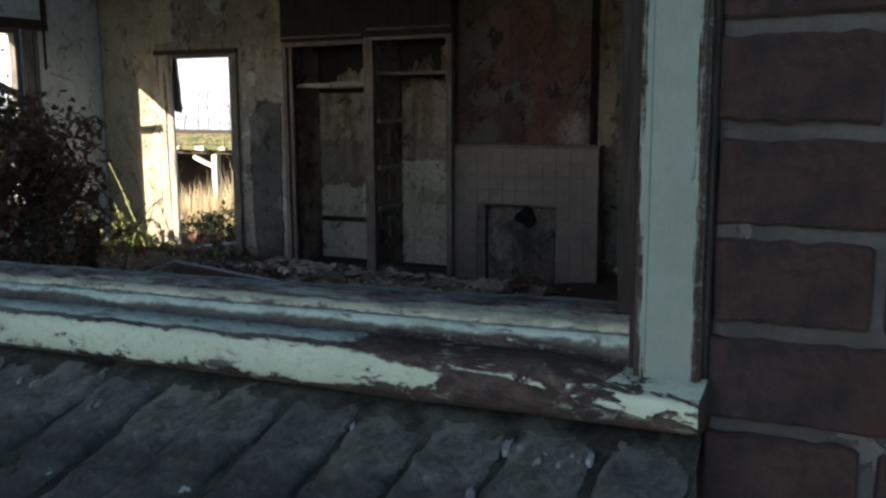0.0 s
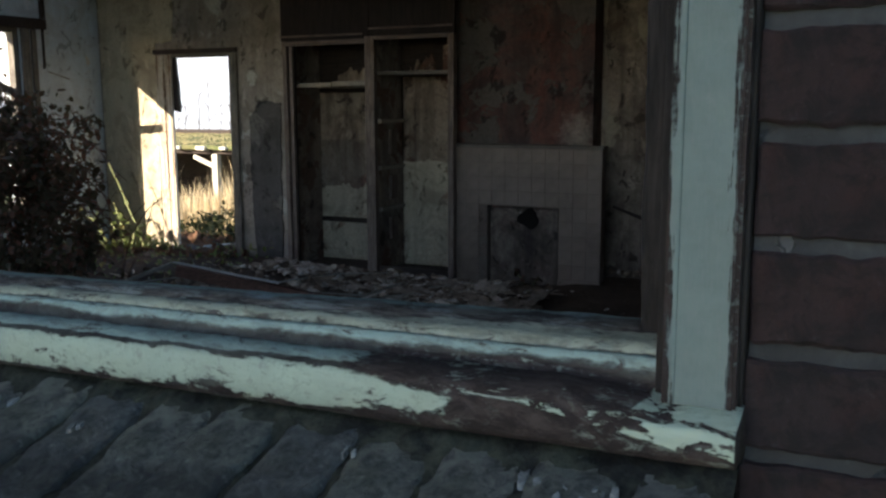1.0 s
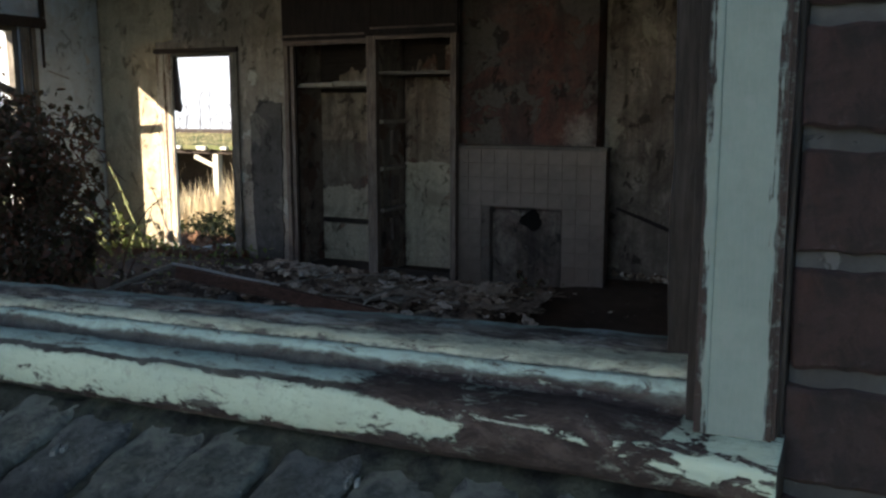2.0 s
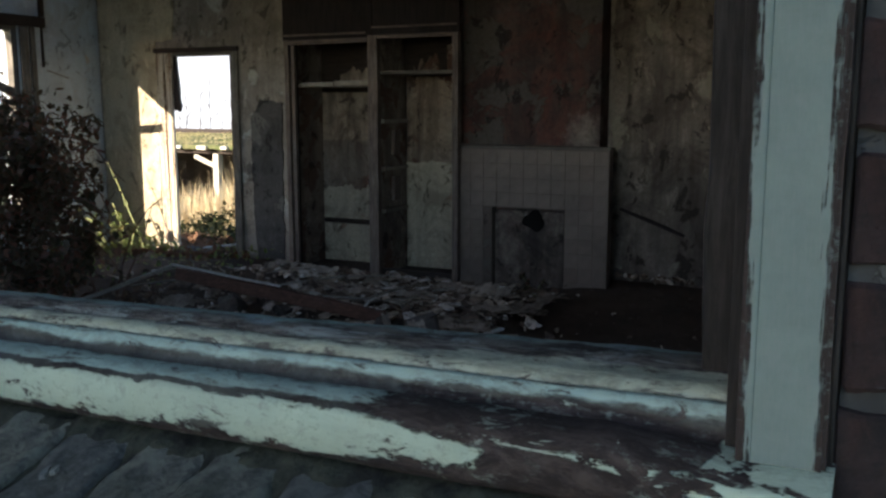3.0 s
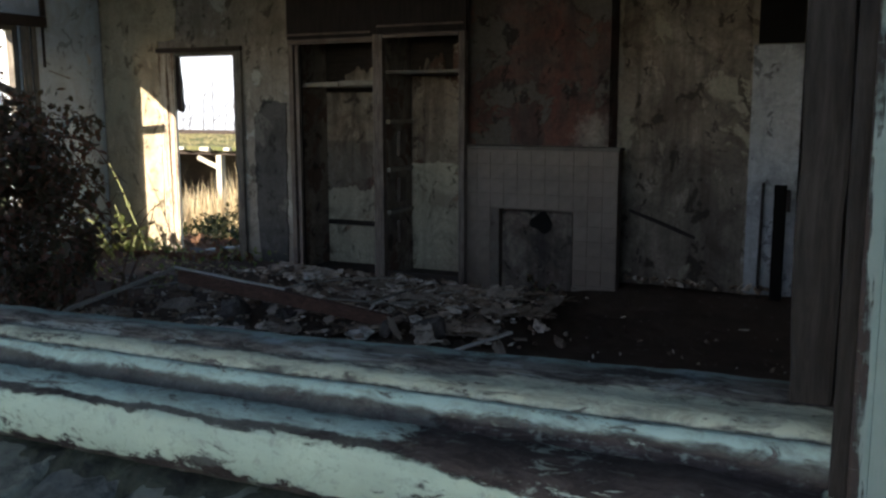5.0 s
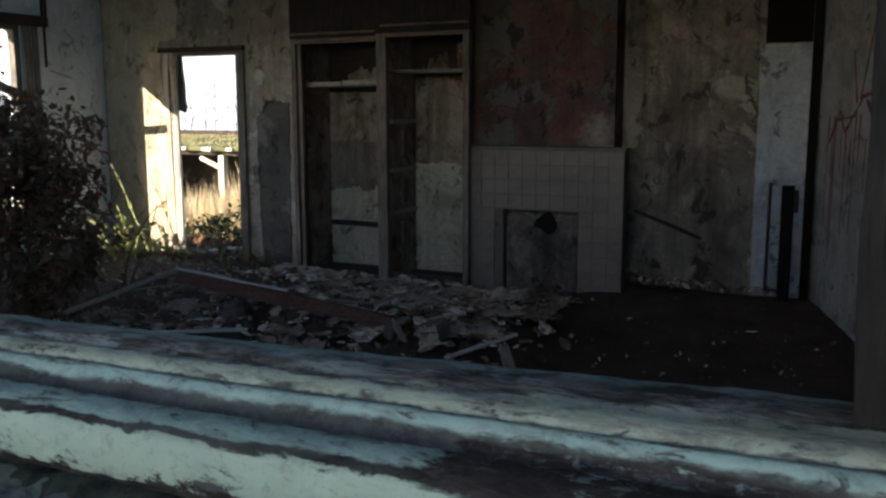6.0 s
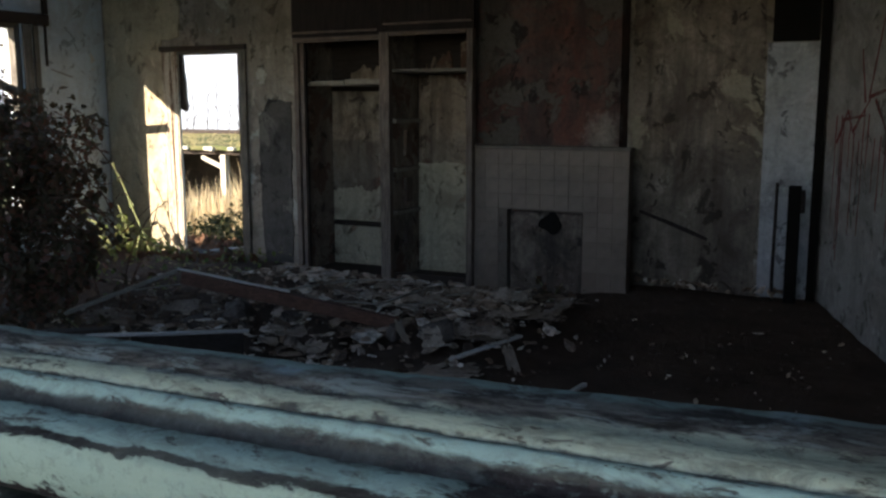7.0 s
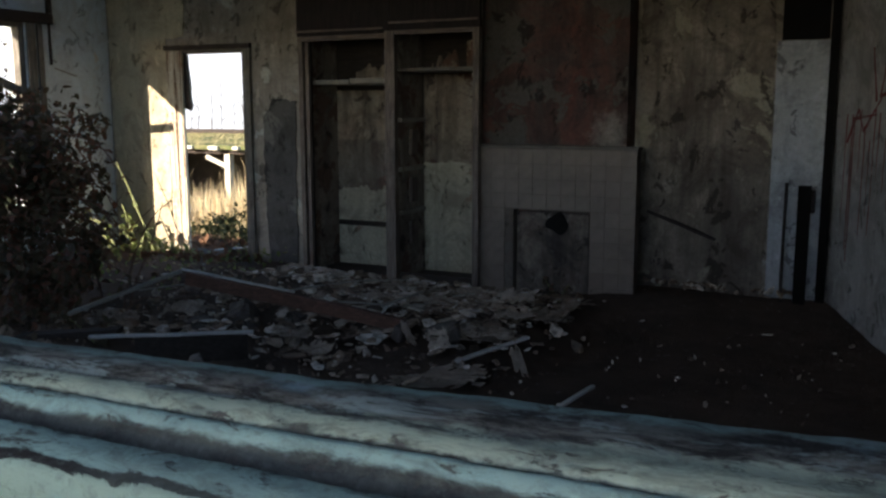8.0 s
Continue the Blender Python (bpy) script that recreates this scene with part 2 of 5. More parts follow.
def sill_material():
    """Old paint on the moulded sill: coats that lie in bands along the mouldings, flaked to dark wood towards the post."""
    m = Mat("peeling_sill_paint", 0.7, spec=0.2)
    cream, blue, bead, yellow = (0.365, 0.450, 0.355), (0.37, 0.50, 0.43), (0.32, 0.44, 0.39), (0.40, 0.44, 0.335)
    brown, grime, board, rim = (0.024, 0.019, 0.018), (0.030, 0.028, 0.026), (0.088, 0.080, 0.070), (0.24, 0.33, 0.30)
    sep = m.nt.nodes.new("ShaderNodeSeparateXYZ")
    m.link(m.co, sep.inputs[0])
    x, z = sep.outputs[0], m.calc("SUBTRACT", sep.outputs[2], m.calc("MULTIPLY", sep.outputs[0], SILL_TILT))
    rag = m.calc("SUBTRACT", m.noise(46, 9, 0.72, m.stretch(0.42, 1, 1), 0.4), 0.5)
    chip = m.calc("SUBTRACT", m.noise(17, 9, 0.75, m.stretch(0.55, 1, 1), 0.5), 0.5)
    p = m.axis(1, -0.06, 0.12)                               # across the sill, outer face to inner rim
    inner = m.calc("MULTIPLY", m.ramp(p, [(0.52, 0.0), (0.60, 1.0)]), m.axis(0, -0.50, -0.12))
    pr = m.calc("SUBTRACT", m.calc("ADD", p, m.calc("MULTIPLY", rag, m.ramp(p, [(0.09, 0.12), (0.12, 0.17), (0.26, 0.17), (0.36, 0.06), (0.47, 0.06), (0.50, 0.22)]))), m.calc("MULTIPLY", inner, 0.115))
    c = m.ramp(pr, [(0.0, cream), (0.080, cream), (0.086, brown), (0.128, brown), (0.140, blue), (0.245, blue), (0.268, grime), (0.389, grime), (0.399, bead), (0.440, bead),
                    (0.447, brown), (0.460, brown), (0.468, yellow), (0.548, yellow), (0.574, board), (0.735, board), (0.765, rim), (1.0, rim)])
    over = lambda v, lo, hi: m.step(v, lo, hi)
    both = lambda a, b: m.calc("MULTIPLY", a, b)
    # the coat lost from the ledge and the outer face, along a slanting edge
    line = m.calc("ADD", m.calc("ADD", m.calc("MULTIPLY", m.calc("SUBTRACT", z, 1.1390), 10.0), m.calc("MULTIPLY", m.calc("ADD", x, 0.337), 1.45)), m.calc("MULTIPLY", chip, 0.28))
    line = m.calc("ADD", line, m.calc("MULTIPLY", rag, 0.12))
    lost = both(over(line, 0.0, 0.022), m.ramp(p, [(0.0, 1.0), (0.14, 1.0), (0.16, 0.0)]))
    gone = over(m.calc("ADD", m.calc("ADD", x, 1.0), m.calc("ADD", m.calc("MULTIPLY", chip, 0.16), m.calc("MULTIPLY", rag, 0.12))), 0.690, 0.705)
    gone = both(gone, m.ramp(p, [(0.078, 0.0), (0.085, 1.0), (0.378, 1.0), (0.388, 0.0)]))
    ended = over(m.calc("ADD", m.calc("ADD", x, 1.0), m.calc("ADD", m.calc("MULTIPLY", chip, 0.18), m.calc("MULTIPLY", rag, 0.10))), 0.770, 0.780)
    ended = both(ended, m.ramp(p, [(0.14, 1.0), (0.16, 0.0)]))
    bare = m.calc("MAXIMUM", m.calc("MAXIMUM", lost, ended), gone)
    # what is left by the post: one streak on the face, widening to the end
    low = m.calc("ADD", m.calc("MULTIPLY", m.calc("SUBTRACT", z, 1.1262), 10.0), m.calc("MULTIPLY", m.calc("ADD", x, 0.150), 1.9))
    low = m.calc("ADD", low, m.calc("MULTIPLY", rag, 0.16))
    high = m.calc("ADD", m.calc("MULTIPLY", m.calc("SUBTRACT", 1.1295, z), 10.0), m.calc("MULTIPLY", m.axis(0, -0.075, -0.03), 0.22))
    high = m.calc("ADD", high, m.calc("MULTIPLY", chip, 0.12))
    streak = both(both(over(low, 0.0, 0.02), over(high, 0.0, 0.02)), m.axis(0, -0.172, -0.160))
    holes = over(m.noise(34, 8, 0.7, m.stretch(0.5, 1, 1), 0.6), 0.525, 0.55)
    streak = both(streak, m.calc("SUBTRACT", 1.0, holes))
    bare = m.calc("MAXIMUM", m.calc("SUBTRACT", bare, m.calc("MULTIPLY", streak, 2.0)), 0.0)
    # chips along the lower edge of the face
    foot = m.calc("ADD", m.calc("MULTIPLY", m.calc("SUBTRACT", 1.1040, z), 22.0), m.calc("ADD", m.calc("MULTIPLY", chip, 1.3), m.calc("ADD", m.calc("MULTIPLY", rag, 0.9), m.calc("MULTIPLY", m.axis(0, -0.36, -0.20), 0.36))))
    foot = m.calc("SUBTRACT", foot, m.calc("MULTIPLY", m.axis(0, -0.11, -0.05), 0.30))
    bare = m.calc("MAXIMUM", bare, both(over(foot, 0.07, 0.11), m.ramp(p, [(0.10, 1.0), (0.12, 0.0)])))
    # crumbs of paint on the bare wood, and pits in the paint
    crumbs = over(m.noise(120, 7, 0.75, m.stretch(0.45, 1, 1), 0.5), 0.545, 0.62)
    wood = m.mix(over(m.noise(48, 9, 0.8, m.stretch(0.45, 1, 1), 0.5), 0.44, 0.60), brown, (0.062, 0.050, 0.045))
    wood = m.mix(both(both(crumbs, 0.6), over(m.noise(15, 6, 0.65), 0.42, 0.60)), wood, (0.27, 0.32, 0.27))
    scraps = over(m.noise(36, 9, 0.72, m.stretch(0.35, 1, 1), 0.6), 0.615, 0.64)
    wood = m.mix(both(scraps, 0.85), wood, (0.30, 0.36, 0.30))
    is_board = m.ramp(pr, [(0.548, 0.0), (0.574, 1.0), (0.735, 1.0), (0.765, 0.0)])
    mottled = m.mix(over(m.noise(60, 9, 0.8, m.stretch(0.35, 1, 1), 0.4), 0.44, 0.58), (0.024, 0.021, 0.019), (0.165, 0.158, 0.138))
    mottled = m.mix(both(over(m.noise(26, 9, 0.78, m.stretch(0.35, 1, 1), 0.5), 0.53, 0.58), 0.8), mottled, (0.26, 0.30, 0.28))
    patch = both(over(m.noise(13, 6, 0.65, m.stretch(0.6, 0.5, 1)), 0.565, 0.62), m.ramp(p, [(0.66, 0.0), (0.72, 1.0)]))
    rim_worn = both(over(m.noise(20, 8, 0.7, m.stretch(0.5, 1, 1)), 0.45, 0.58), m.ramp(pr, [(0.78, 0.0), (0.81, 0.7)]))
    c = m.mix(rim_worn, c, (0.09, 0.085, 0.08))
    c = m.mix(both(over(m.noise(9, 7, 0.7, warp=0.4), 0.40, 0.66), 0.30), c, (0.20, 0.23, 0.20))
    c = m.mix(both(over(m.noise(150, 6, 0.75, m.stretch(0.7, 1, 0.6)), 0.52, 0.66), 0.40), c, (0.13, 0.14, 0.125))
    pits = both(over(m.noise(75, 9, 0.8, m.stretch(0.4, 1, 1), 0.5), 0.555, 0.595), m.ramp(p, [(0.09, 0.12), (0.13, 0.9)]))
    c = m.mix(pits, c, (0.075, 0.062, 0.056))
    c = m.mix(both(streak, m.ramp(p, [(0.40, 1.0), (0.41, 0.0)])), c, cream)
    dull = over(m.noise(60, 9, 0.8, m.stretch(0.4, 1, 1), 0.6), 0.46, 0.60)
    c = m.mix(both(dull, m.ramp(p, [(0.10, 0.10), (0.14, 0.45), (0.45, 0.45), (0.47, 0.62)])), c, (0.10, 0.105, 0.088))
    c = m.mix(is_board, c, mottled)
    c = m.mix(both(patch, 0.8), c, (0.25, 0.31, 0.33))
    c = m.mix(bare, c, wood)
    m.bump(m.noise(40, 8, 0.75, m.stretch(0.3, 1, 1)), 0.35, 0.003)
    m.bump(m.calc("SUBTRACT", 1.0, bare), 0.9, 0.0016)
    m.bump(m.calc("SUBTRACT", 1.0, pits), 0.6, 0.0012)
    m.bump(m.noise(170, 5, 0.7), 0.25, 0.001)
    return m.done(c, m.mix(bare, (0.68, 0.68, 0.68), (0.92, 0.92, 0.92)))


SILL_TILT = 0.02                    # the old sill drops a little towards its left end
M_SILL = sill_material()
M_FRAME = peeling("peeling_frame_paint", (0.168, 0.220, 0.199), (0.055, 0.041, 0.037), (0.020, 0.018, 0.017), (0.18, 0.21, 0.20), (16, 16, 1.4), 6, 0.69,
                  lambda m: m.calc("MULTIPLY", m.ramp(m.axis(0, -0.0625, -0.0020), [(0.0, 1.0), (0.12, 0.8), (0.20, 0.45), (0.28, 0.05), (0.76, 0.05), (0.86, 0.5), (0.94, 1.0), (1.0, 1.0)]), 0.34))
M_STOP = old_wood("weathered_stop", (0.044, 0.039, 0.036), (0.008, 0.0075, 0.007), (34, 34, 3.0))
M_DOORTRIM = peeling("peeling_door_trim", (0.60, 0.54, 0.42), (0.22, 0.125, 0.075), (0.09, 0.052, 0.038), (0.34, 0.25, 0.17), (12, 12, 1.2), 5, 0.53)


def brick_material(name, a, b, c3, stain, rough=0.9, moss=None):
    m = Mat(name, rough, spec=0.25)
    r = m.chance()
    c = m.ramp(r, [(0.0, a), (0.5, b), (1.0, c3)])
    c = m.mix(m.calc("MULTIPLY", m.step(m.noise(22, 6, 0.65), 0.45, 0.68), 0.7), c, stain)
    c = m.mix(m.calc("MULTIPLY", m.step(m.noise(120, 4, 0.7), 0.62, 0.7), 0.45), c, tuple(min(1, v * 2.0) for v in b))
    if moss:
        c = m.mix(m.calc("MULTIPLY", m.step(m.noise(9, 6, 0.65), 0.52, 0.68), 0.6), c, moss)
        c = m.mix(m.step(m.noise(26, 3, 0.5, warp=0.5), 0.745, 0.76), c, (0.45, 0.50, 0.50))
    c = m.mix(m.calc("MULTIPLY", m.step(m.noise(48, 9, 0.8, warp=0.6), 0.47, 0.60), 0.75), c, stain)
    c = m.mix(m.calc("MULTIPLY", m.step(m.noise(7, 7, 0.7, warp=0.5), 0.50, 0.64), 0.7), c, stain)
    if not moss:
        c = m.mix(m.calc("MULTIPLY", m.step(m.noise(13, 8, 0.72, warp=0.6), 0.50, 0.66), 0.5), c, (0.055, 0.026, 0.023))
        c = m.mix(m.calc("MULTIPLY", m.step(m.noise(70, 7, 0.75), 0.60, 0.70), 0.35), c, (0.075, 0.078, 0.08))
    m.bump(m.noise(30, 8, 0.75), 0.9, 0.006)
    m.bump(m.noise(80, 8, 0.8, warp=0.4), 0.7, 0.003)
    m.bump(m.noise(160, 5, 0.7), 0.5, 0.002)
    return m.done(c)


M_BRICK = brick_material("dark_red_brick", (0.032, 0.0235, 0.0235), (0.040, 0.0255, 0.0245), (0.029, 0.0245, 0.0255), (0.015, 0.0135, 0.0145))
M_SLATE = brick_material("blue_grey_sill_brick", (0.116, 0.131, 0.115), (0.140, 0.154, 0.134), (0.092, 0.104, 0.102), (0.024, 0.027, 0.030), 0.8, (0.038, 0.046, 0.026))


def joint_material():
    m = Mat("mossy_joint", 0.95, spec=0.1)
    c = m.mix(m.step(m.noise(30, 6, 0.7), 0.4, 0.65), (0.014, 0.0155, 0.0155), (0.050, 0.058, 0.044))
    m.bump(m.noise(60, 6, 0.7), 0.8, 0.006)
    return m.done(c)


def tile_material():
    m = Mat("beige_glazed_tile", 0.45, spec=0.4)
    c = m.ramp(m.chance(), [(0.0, (0.225, 0.175, 0.14)), (0.45, (0.23, 0.18, 0.144)), (0.9, (0.22, 0.17, 0.136)), (1.0, (0.20, 0.146, 0.115))])
    c = m.mix(m.calc("MULTIPLY", m.step(m.noise(5, 6, 0.65), 0.42, 0.7), 0.6), c, (0.13, 0.105, 0.085))
    wn2 = m.nt.nodes.new("ShaderNodeNewGeometry").outputs["Position"]
    c = m.mix(m.calc("MULTIPLY", m.step(m.noise(2.6, 8, 0.72, wn2, 0.6), 0.46, 0.62), 0.55), c, (0.12, 0.09, 0.072))
    m.bump(m.noise(20, 4), 0.15, 0.002)
    return m.done(c, m.step(m.noise(6, 4), 0.0, 0.9))


def earth_material(name, a, b, c3):
    m = Mat(name, 0.97, spec=0.1)
    c = m.mix(m.step(m.noise(3, 8, 0.7), 0.4, 0.65), a, b)
    c = m.mix(m.step(m.noise(22, 6, 0.7), 0.62, 0.68), c, c3)
    m.bump(m.noise(9, 8, 0.75), 0.9, 0.05)
    m.bump(m.noise(60, 5, 0.7), 0.6, 0.01)
    return m.done(c)


def scrap_material(name, stops, rough=0.9, single=False):
    m = Mat(name, rough, spec=0.2)
    c = m.ramp(m.chance() if single else m.island(), stops)
    c = m.mix(m.calc("MULTIPLY", m.step(m.noise(14, 6, 0.7), 0.45, 0.62), 0.75), c, (0.06, 0.05, 0.04))
    m.bump(m.noise(40, 5, 0.7), 0.5, 0.006)
    return m.done(c)


def leaf_material(name, a, b, c3, through_it=0.35, rough=0.55, spec=0.4):
    m = Mat(name, rough, spec=spec)
    c = m.ramp(m.island(), [(0.0, a), (0.55, b), (1.0, c3)])
    c = m.mix(m.calc("MULTIPLY", m.step(m.noise(60, 3), 0.5, 0.7), 0.3), c, a)
    m.done(c)
    out = m.nt.nodes["Material Output"]
    tr = m.nt.nodes.new("ShaderNodeBsdfTranslucent")
    m.link(c, tr.inputs["Color"])
    mx = m.nt.nodes.new("ShaderNodeMixShader")
    mx.inputs[0].default_value = through_it
    m.link(m.b.outputs[0], mx.inputs[1])
    m.link(tr.outputs[0], mx.inputs[2])
    m.link(mx.outputs[0], out.inputs["Surface"])
    return m.m


M_JOINT = joint_material()
M_TILE = tile_material()
M_GROUT = plaster("dark_grout", (0.165, 0.132, 0.107), (0.15, 0.118, 0.096), (0.11, 0.090, 0.074), (0.155, 0.135, 0.112), big=5)
M_SOIL = earth_material("black_soil", (0.080, 0.058, 0.044), (0.118, 0.084, 0.062), (0.22, 0.18, 0.15))
M_GROUND = earth_material("rough_grass_ground", (0.10, 0.115, 0.045), (0.17, 0.15, 0.075), (0.22, 0.19, 0.11))
M_REDEARTH = earth_material("brick_dust_earth", (0.20, 0.10, 0.055), (0.13, 0.08, 0.05), (0.26, 0.16, 0.10))
M_RUBBLE = scrap_material("broken_plaster_rubble", [(0.0, (0.14, 0.094, 0.064)), (0.6, (0.31, 0.22, 0.158)), (0.85, (0.42, 0.34, 0.275)), (1.0, (0.60, 0.52, 0.44))])
M_FLAKE = scrap_material("pale_plaster_flake", [(0.0, (0.125, 0.084, 0.058)), (0.40, (0.29, 0.21, 0.152)), (0.7, (0.60, 0.475, 0.365)), (1.0, (0.76, 0.69, 0.60))])
M_STONE = plaster("grey_masonry", (0.17, 0.145, 0.125), (0.11, 0.09, 0.076), (0.06, 0.048, 0.04), (0.22, 0.19, 0.16), big=8, flake_scale=12)
M_CHIP = scrap_material("pale_plaster_chip", [(0.0, (0.125, 0.084, 0.058)), (0.40, (0.29, 0.21, 0.152)), (0.7, (0.60, 0.475, 0.365)), (1.0, (0.76, 0.69, 0.60))], single=True)
M_BRAMBLE = leaf_material("bramble_leaf", (0.060, 0.055, 0.027), (0.105, 0.074, 0.040), (0.20, 0.085, 0.053), 0.3)
M_UNDER = leaf_material("undergrowth_leaf", (0.018, 0.023, 0.009), (0.030, 0.034, 0.013), (0.048, 0.038, 0.019), 0.2, 0.85, 0.1)
M_WEED = leaf_material("bright_weed_leaf", (0.12, 0.17, 0.045), (0.20, 0.23, 0.075), (0.30, 0.24, 0.10), 0.45)
M_STRAW = leaf_material("dry_grass", (0.52, 0.41, 0.23), (0.62, 0.50, 0.30), (0.40, 0.29, 0.15), 0.3)
M_TURF = leaf_material("roof_grass", (0.24, 0.20, 0.07), (0.34, 0.28, 0.11), (0.40, 0.31, 0.14), 0.3)
M_STEM = old_wood("stem", (0.20, 0.115, 0.080), (0.08, 0.048, 0.036))
M_BARK = old_wood("grey_bark", (0.14, 0.125, 0.11), (0.09, 0.08, 0.07))
M_STALK = old_wood("green_stalk", (0.36, 0.38, 0.18), (0.22, 0.24, 0.10))
M_RED = plaster("red_spray_paint", (0.17, 0.030, 0.032), (0.14, 0.035, 0.035), (0.11, 0.06, 0.055), (0.15, 0.10, 0.092), big=6, flake=0.56, flake_scale=9)


def flat_material(name, colour):
    m = Mat(name, 0.95, spec=0.1)
    return m.done(m.mix(m.step(m.noise(6, 4), 0.35, 0.65), colour, tuple(v * 0.8 for v in colour)))


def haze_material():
    """A self-lit surface that stands in for far bright haze."""
    m = Mat("glowing_haze_card", 1.0, spec=0.0)
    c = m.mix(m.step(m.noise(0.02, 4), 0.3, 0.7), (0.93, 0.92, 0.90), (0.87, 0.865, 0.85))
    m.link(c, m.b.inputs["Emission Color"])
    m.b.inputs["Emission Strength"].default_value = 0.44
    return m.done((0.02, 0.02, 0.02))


# flat black for the painted dark of holes, also for burnt timber
M_SHADE_CHAR = flat_material("shade_and_char_black", (0.012, 0.011, 0.010))
M_HAZE = haze_material()


# ---- mesh helpers ----
def box(bm, x0, x1, y0, y1, z0, z1, bevel=0.0):
    """An upright block in a bmesh; bevel rounds its edges."""
    m = Matrix.LocRotScale(((x0 + x1) / 2, (y0 + y1) / 2, (z0 + z1) / 2), None, (abs(x1 - x0), abs(y1 - y0), abs(z1 - z0)))
    made = bmesh.ops.create_cube(bm, size=1, matrix=m)["verts"]
    if bevel:
        edges = list({e for v in made for e in v.link_edges})
        bmesh.ops.bevel(bm, geom=edges, offset=bevel, segments=2, affect="EDGES", profile=0.6)
    return bm


def slab(*dims, bevel=0.0):
    return box(bmesh.new(), *dims, bevel=bevel)


def rough(bm, amount, scale=6.0, cut=0):
    """Cuts long edges and pushes the points about, for worn and hand-made shapes."""
    if cut:
        bmesh.ops.subdivide_edges(bm, edges=bm.edges[:], cuts=cut, use_grid_fill=True)
    for v in bm.verts:
        v.co += noise.noise_vector(v.co * scale) * amount
    return bm


def part(name, bm, material, parent=None, label="", smooth=False):
    me = bpy.data.meshes.new(name)
    bm.normal_update()
    bm.to_mesh(me)
    bm.free()
    me.materials.append(material)
    if smooth:
        me.polygons.foreach_set("use_smooth", [True] * len(me.polygons))
    ob = new(name, me)
    ob.parent = parent
    if label:
        ob["label"] = label
    return ob


def empty(name, place=(0, 0, 0)):
    ob = new(name)
    ob.location = place
    ob.empty_display_size = 0.1
    return ob


def tube(bm, pts, radii, sides=7):
    """A tube along points, with a radius at each."""
    rings = []
    for i, p in enumerate(pts):
        p = Vector(p)
        a, b = Vector(pts[max(i - 1, 0)]), Vector(pts[min(i + 1, len(pts) - 1)])
        q = (b - a).to_track_quat("Z", "Y")
        r = radii[i] if isinstance(radii, (list, tuple)) else radii
        rings.append([bm.verts.new(p + q @ Vector((r * math.cos(k * math.tau / sides), r * math.sin(k * math.tau / sides), 0))) for k in range(sides)])
    for r0, r1 in zip(rings, rings[1:]):
        for k in range(sides):
            bm.faces.new((r0[k], r0[(k + 1) % sides], r1[(k + 1) % sides], r1[k]))
    bm.faces.new(rings[0][::-1])
    bm.faces.new(rings[-1])
    return bm


def wall_mesh(u0, u1, z0, z1, openings, place, thick):
    """A wall with thickness and openings that go through it. place(u, d, z) gives the point at u along, d deep."""
    us = sorted({u0, u1, *[v for o in openings for v in o[:2]]})
    zs = sorted({z0, z1, *[v for o in openings for v in o[2:]]})
    solid = lambda i, j: 0 <= i < len(us) - 1 and 0 <= j < len(zs) - 1 and not any(
        o[0] <= (us[i] + us[i + 1]) / 2 <= o[1] and o[2] <= (zs[j] + zs[j + 1]) / 2 <= o[3] for o in openings)
    bm = bmesh.new()
    face = lambda *pts: bm.faces.new([bm.verts.new(place(*p)) for p in pts])
    for i in range(len(us) - 1):
        for j in range(len(zs) - 1):
            if not solid(i, j):
                continue
            a, b, c, d = us[i], us[i + 1], zs[j], zs[j + 1]
            face((a, 0, c), (b, 0, c), (b, 0, d), (a, 0, d))
            face((a, thick, c), (a, thick, d), (b, thick, d), (b, thick, c))
            if not solid(i - 1, j):
                face((a, 0, c), (a, 0, d), (a, thick, d), (a, thick, c))
            if not solid(i + 1, j):
                face((b, 0, c), (b, thick, c), (b, thick, d), (b, 0, d))
            if not solid(i, j - 1):
                face((a, 0, c), (a, thick, c), (b, thick, c), (b, 0, c))
            if not solid(i, j + 1):
                face((a, 0, d), (b, 0, d), (b, thick, d), (a, thick, d))
    bmesh.ops.remove_doubles(bm, verts=bm.verts, dist=1e-5)
    bmesh.ops.recalc_face_normals(bm, faces=bm.faces)
    return bm


# ---- the large structure ----
X_L, Y_B, H = -6.65, 5.80, 2.75
DOOR = (-5.928, -5.108, -0.1, 1.788)
WIN_L = (3.65, 4.93, 0.42, 2.0)
WIN_F = (-4.5, 0.0, 1.06, 2.55)
# out of view, opened wide to light the room from the left
WIN_L2 = (0.4, 3.15, 0.05, 2.6)
# unseen opening added to send sky light onto the left wall
LIGHT_GAP_R = (0.55, 2.35, 0.95, 2.45)

wall_front = part("wall_front", wall_mesh(X_L - 0.3, 2.6, -0.6, H, [WIN_F], lambda u, d, z: (u, 0.007 + d, z), 0.26), M_MORTAR)
tagged(wall_front, "outside wall of dark red brick with grey mortar", "wall", kind="structure")
wall_back = part("wall_back", wall_mesh(X_L, 0.0, -0.2, H, [DOOR, (-4.32, -2.865, 0.0, 2.62)], lambda u, d, z: (u, Y_B + d, z), 0.10), M_GREY)
tagged(wall_back, "stained grey plaster back wall with a doorway", "wall", kind="structure")
wall_left = part("wall_left", wall_mesh(0.267, Y_B + 0.25, -0.2, H, [WIN_L, WIN_L2], lambda u, d, z: (X_L - d, u, z), 0.25), M_BLUE)
tagged(wall_left, "peeling pale blue plaster side wall with window opening", "wall", kind="structure")

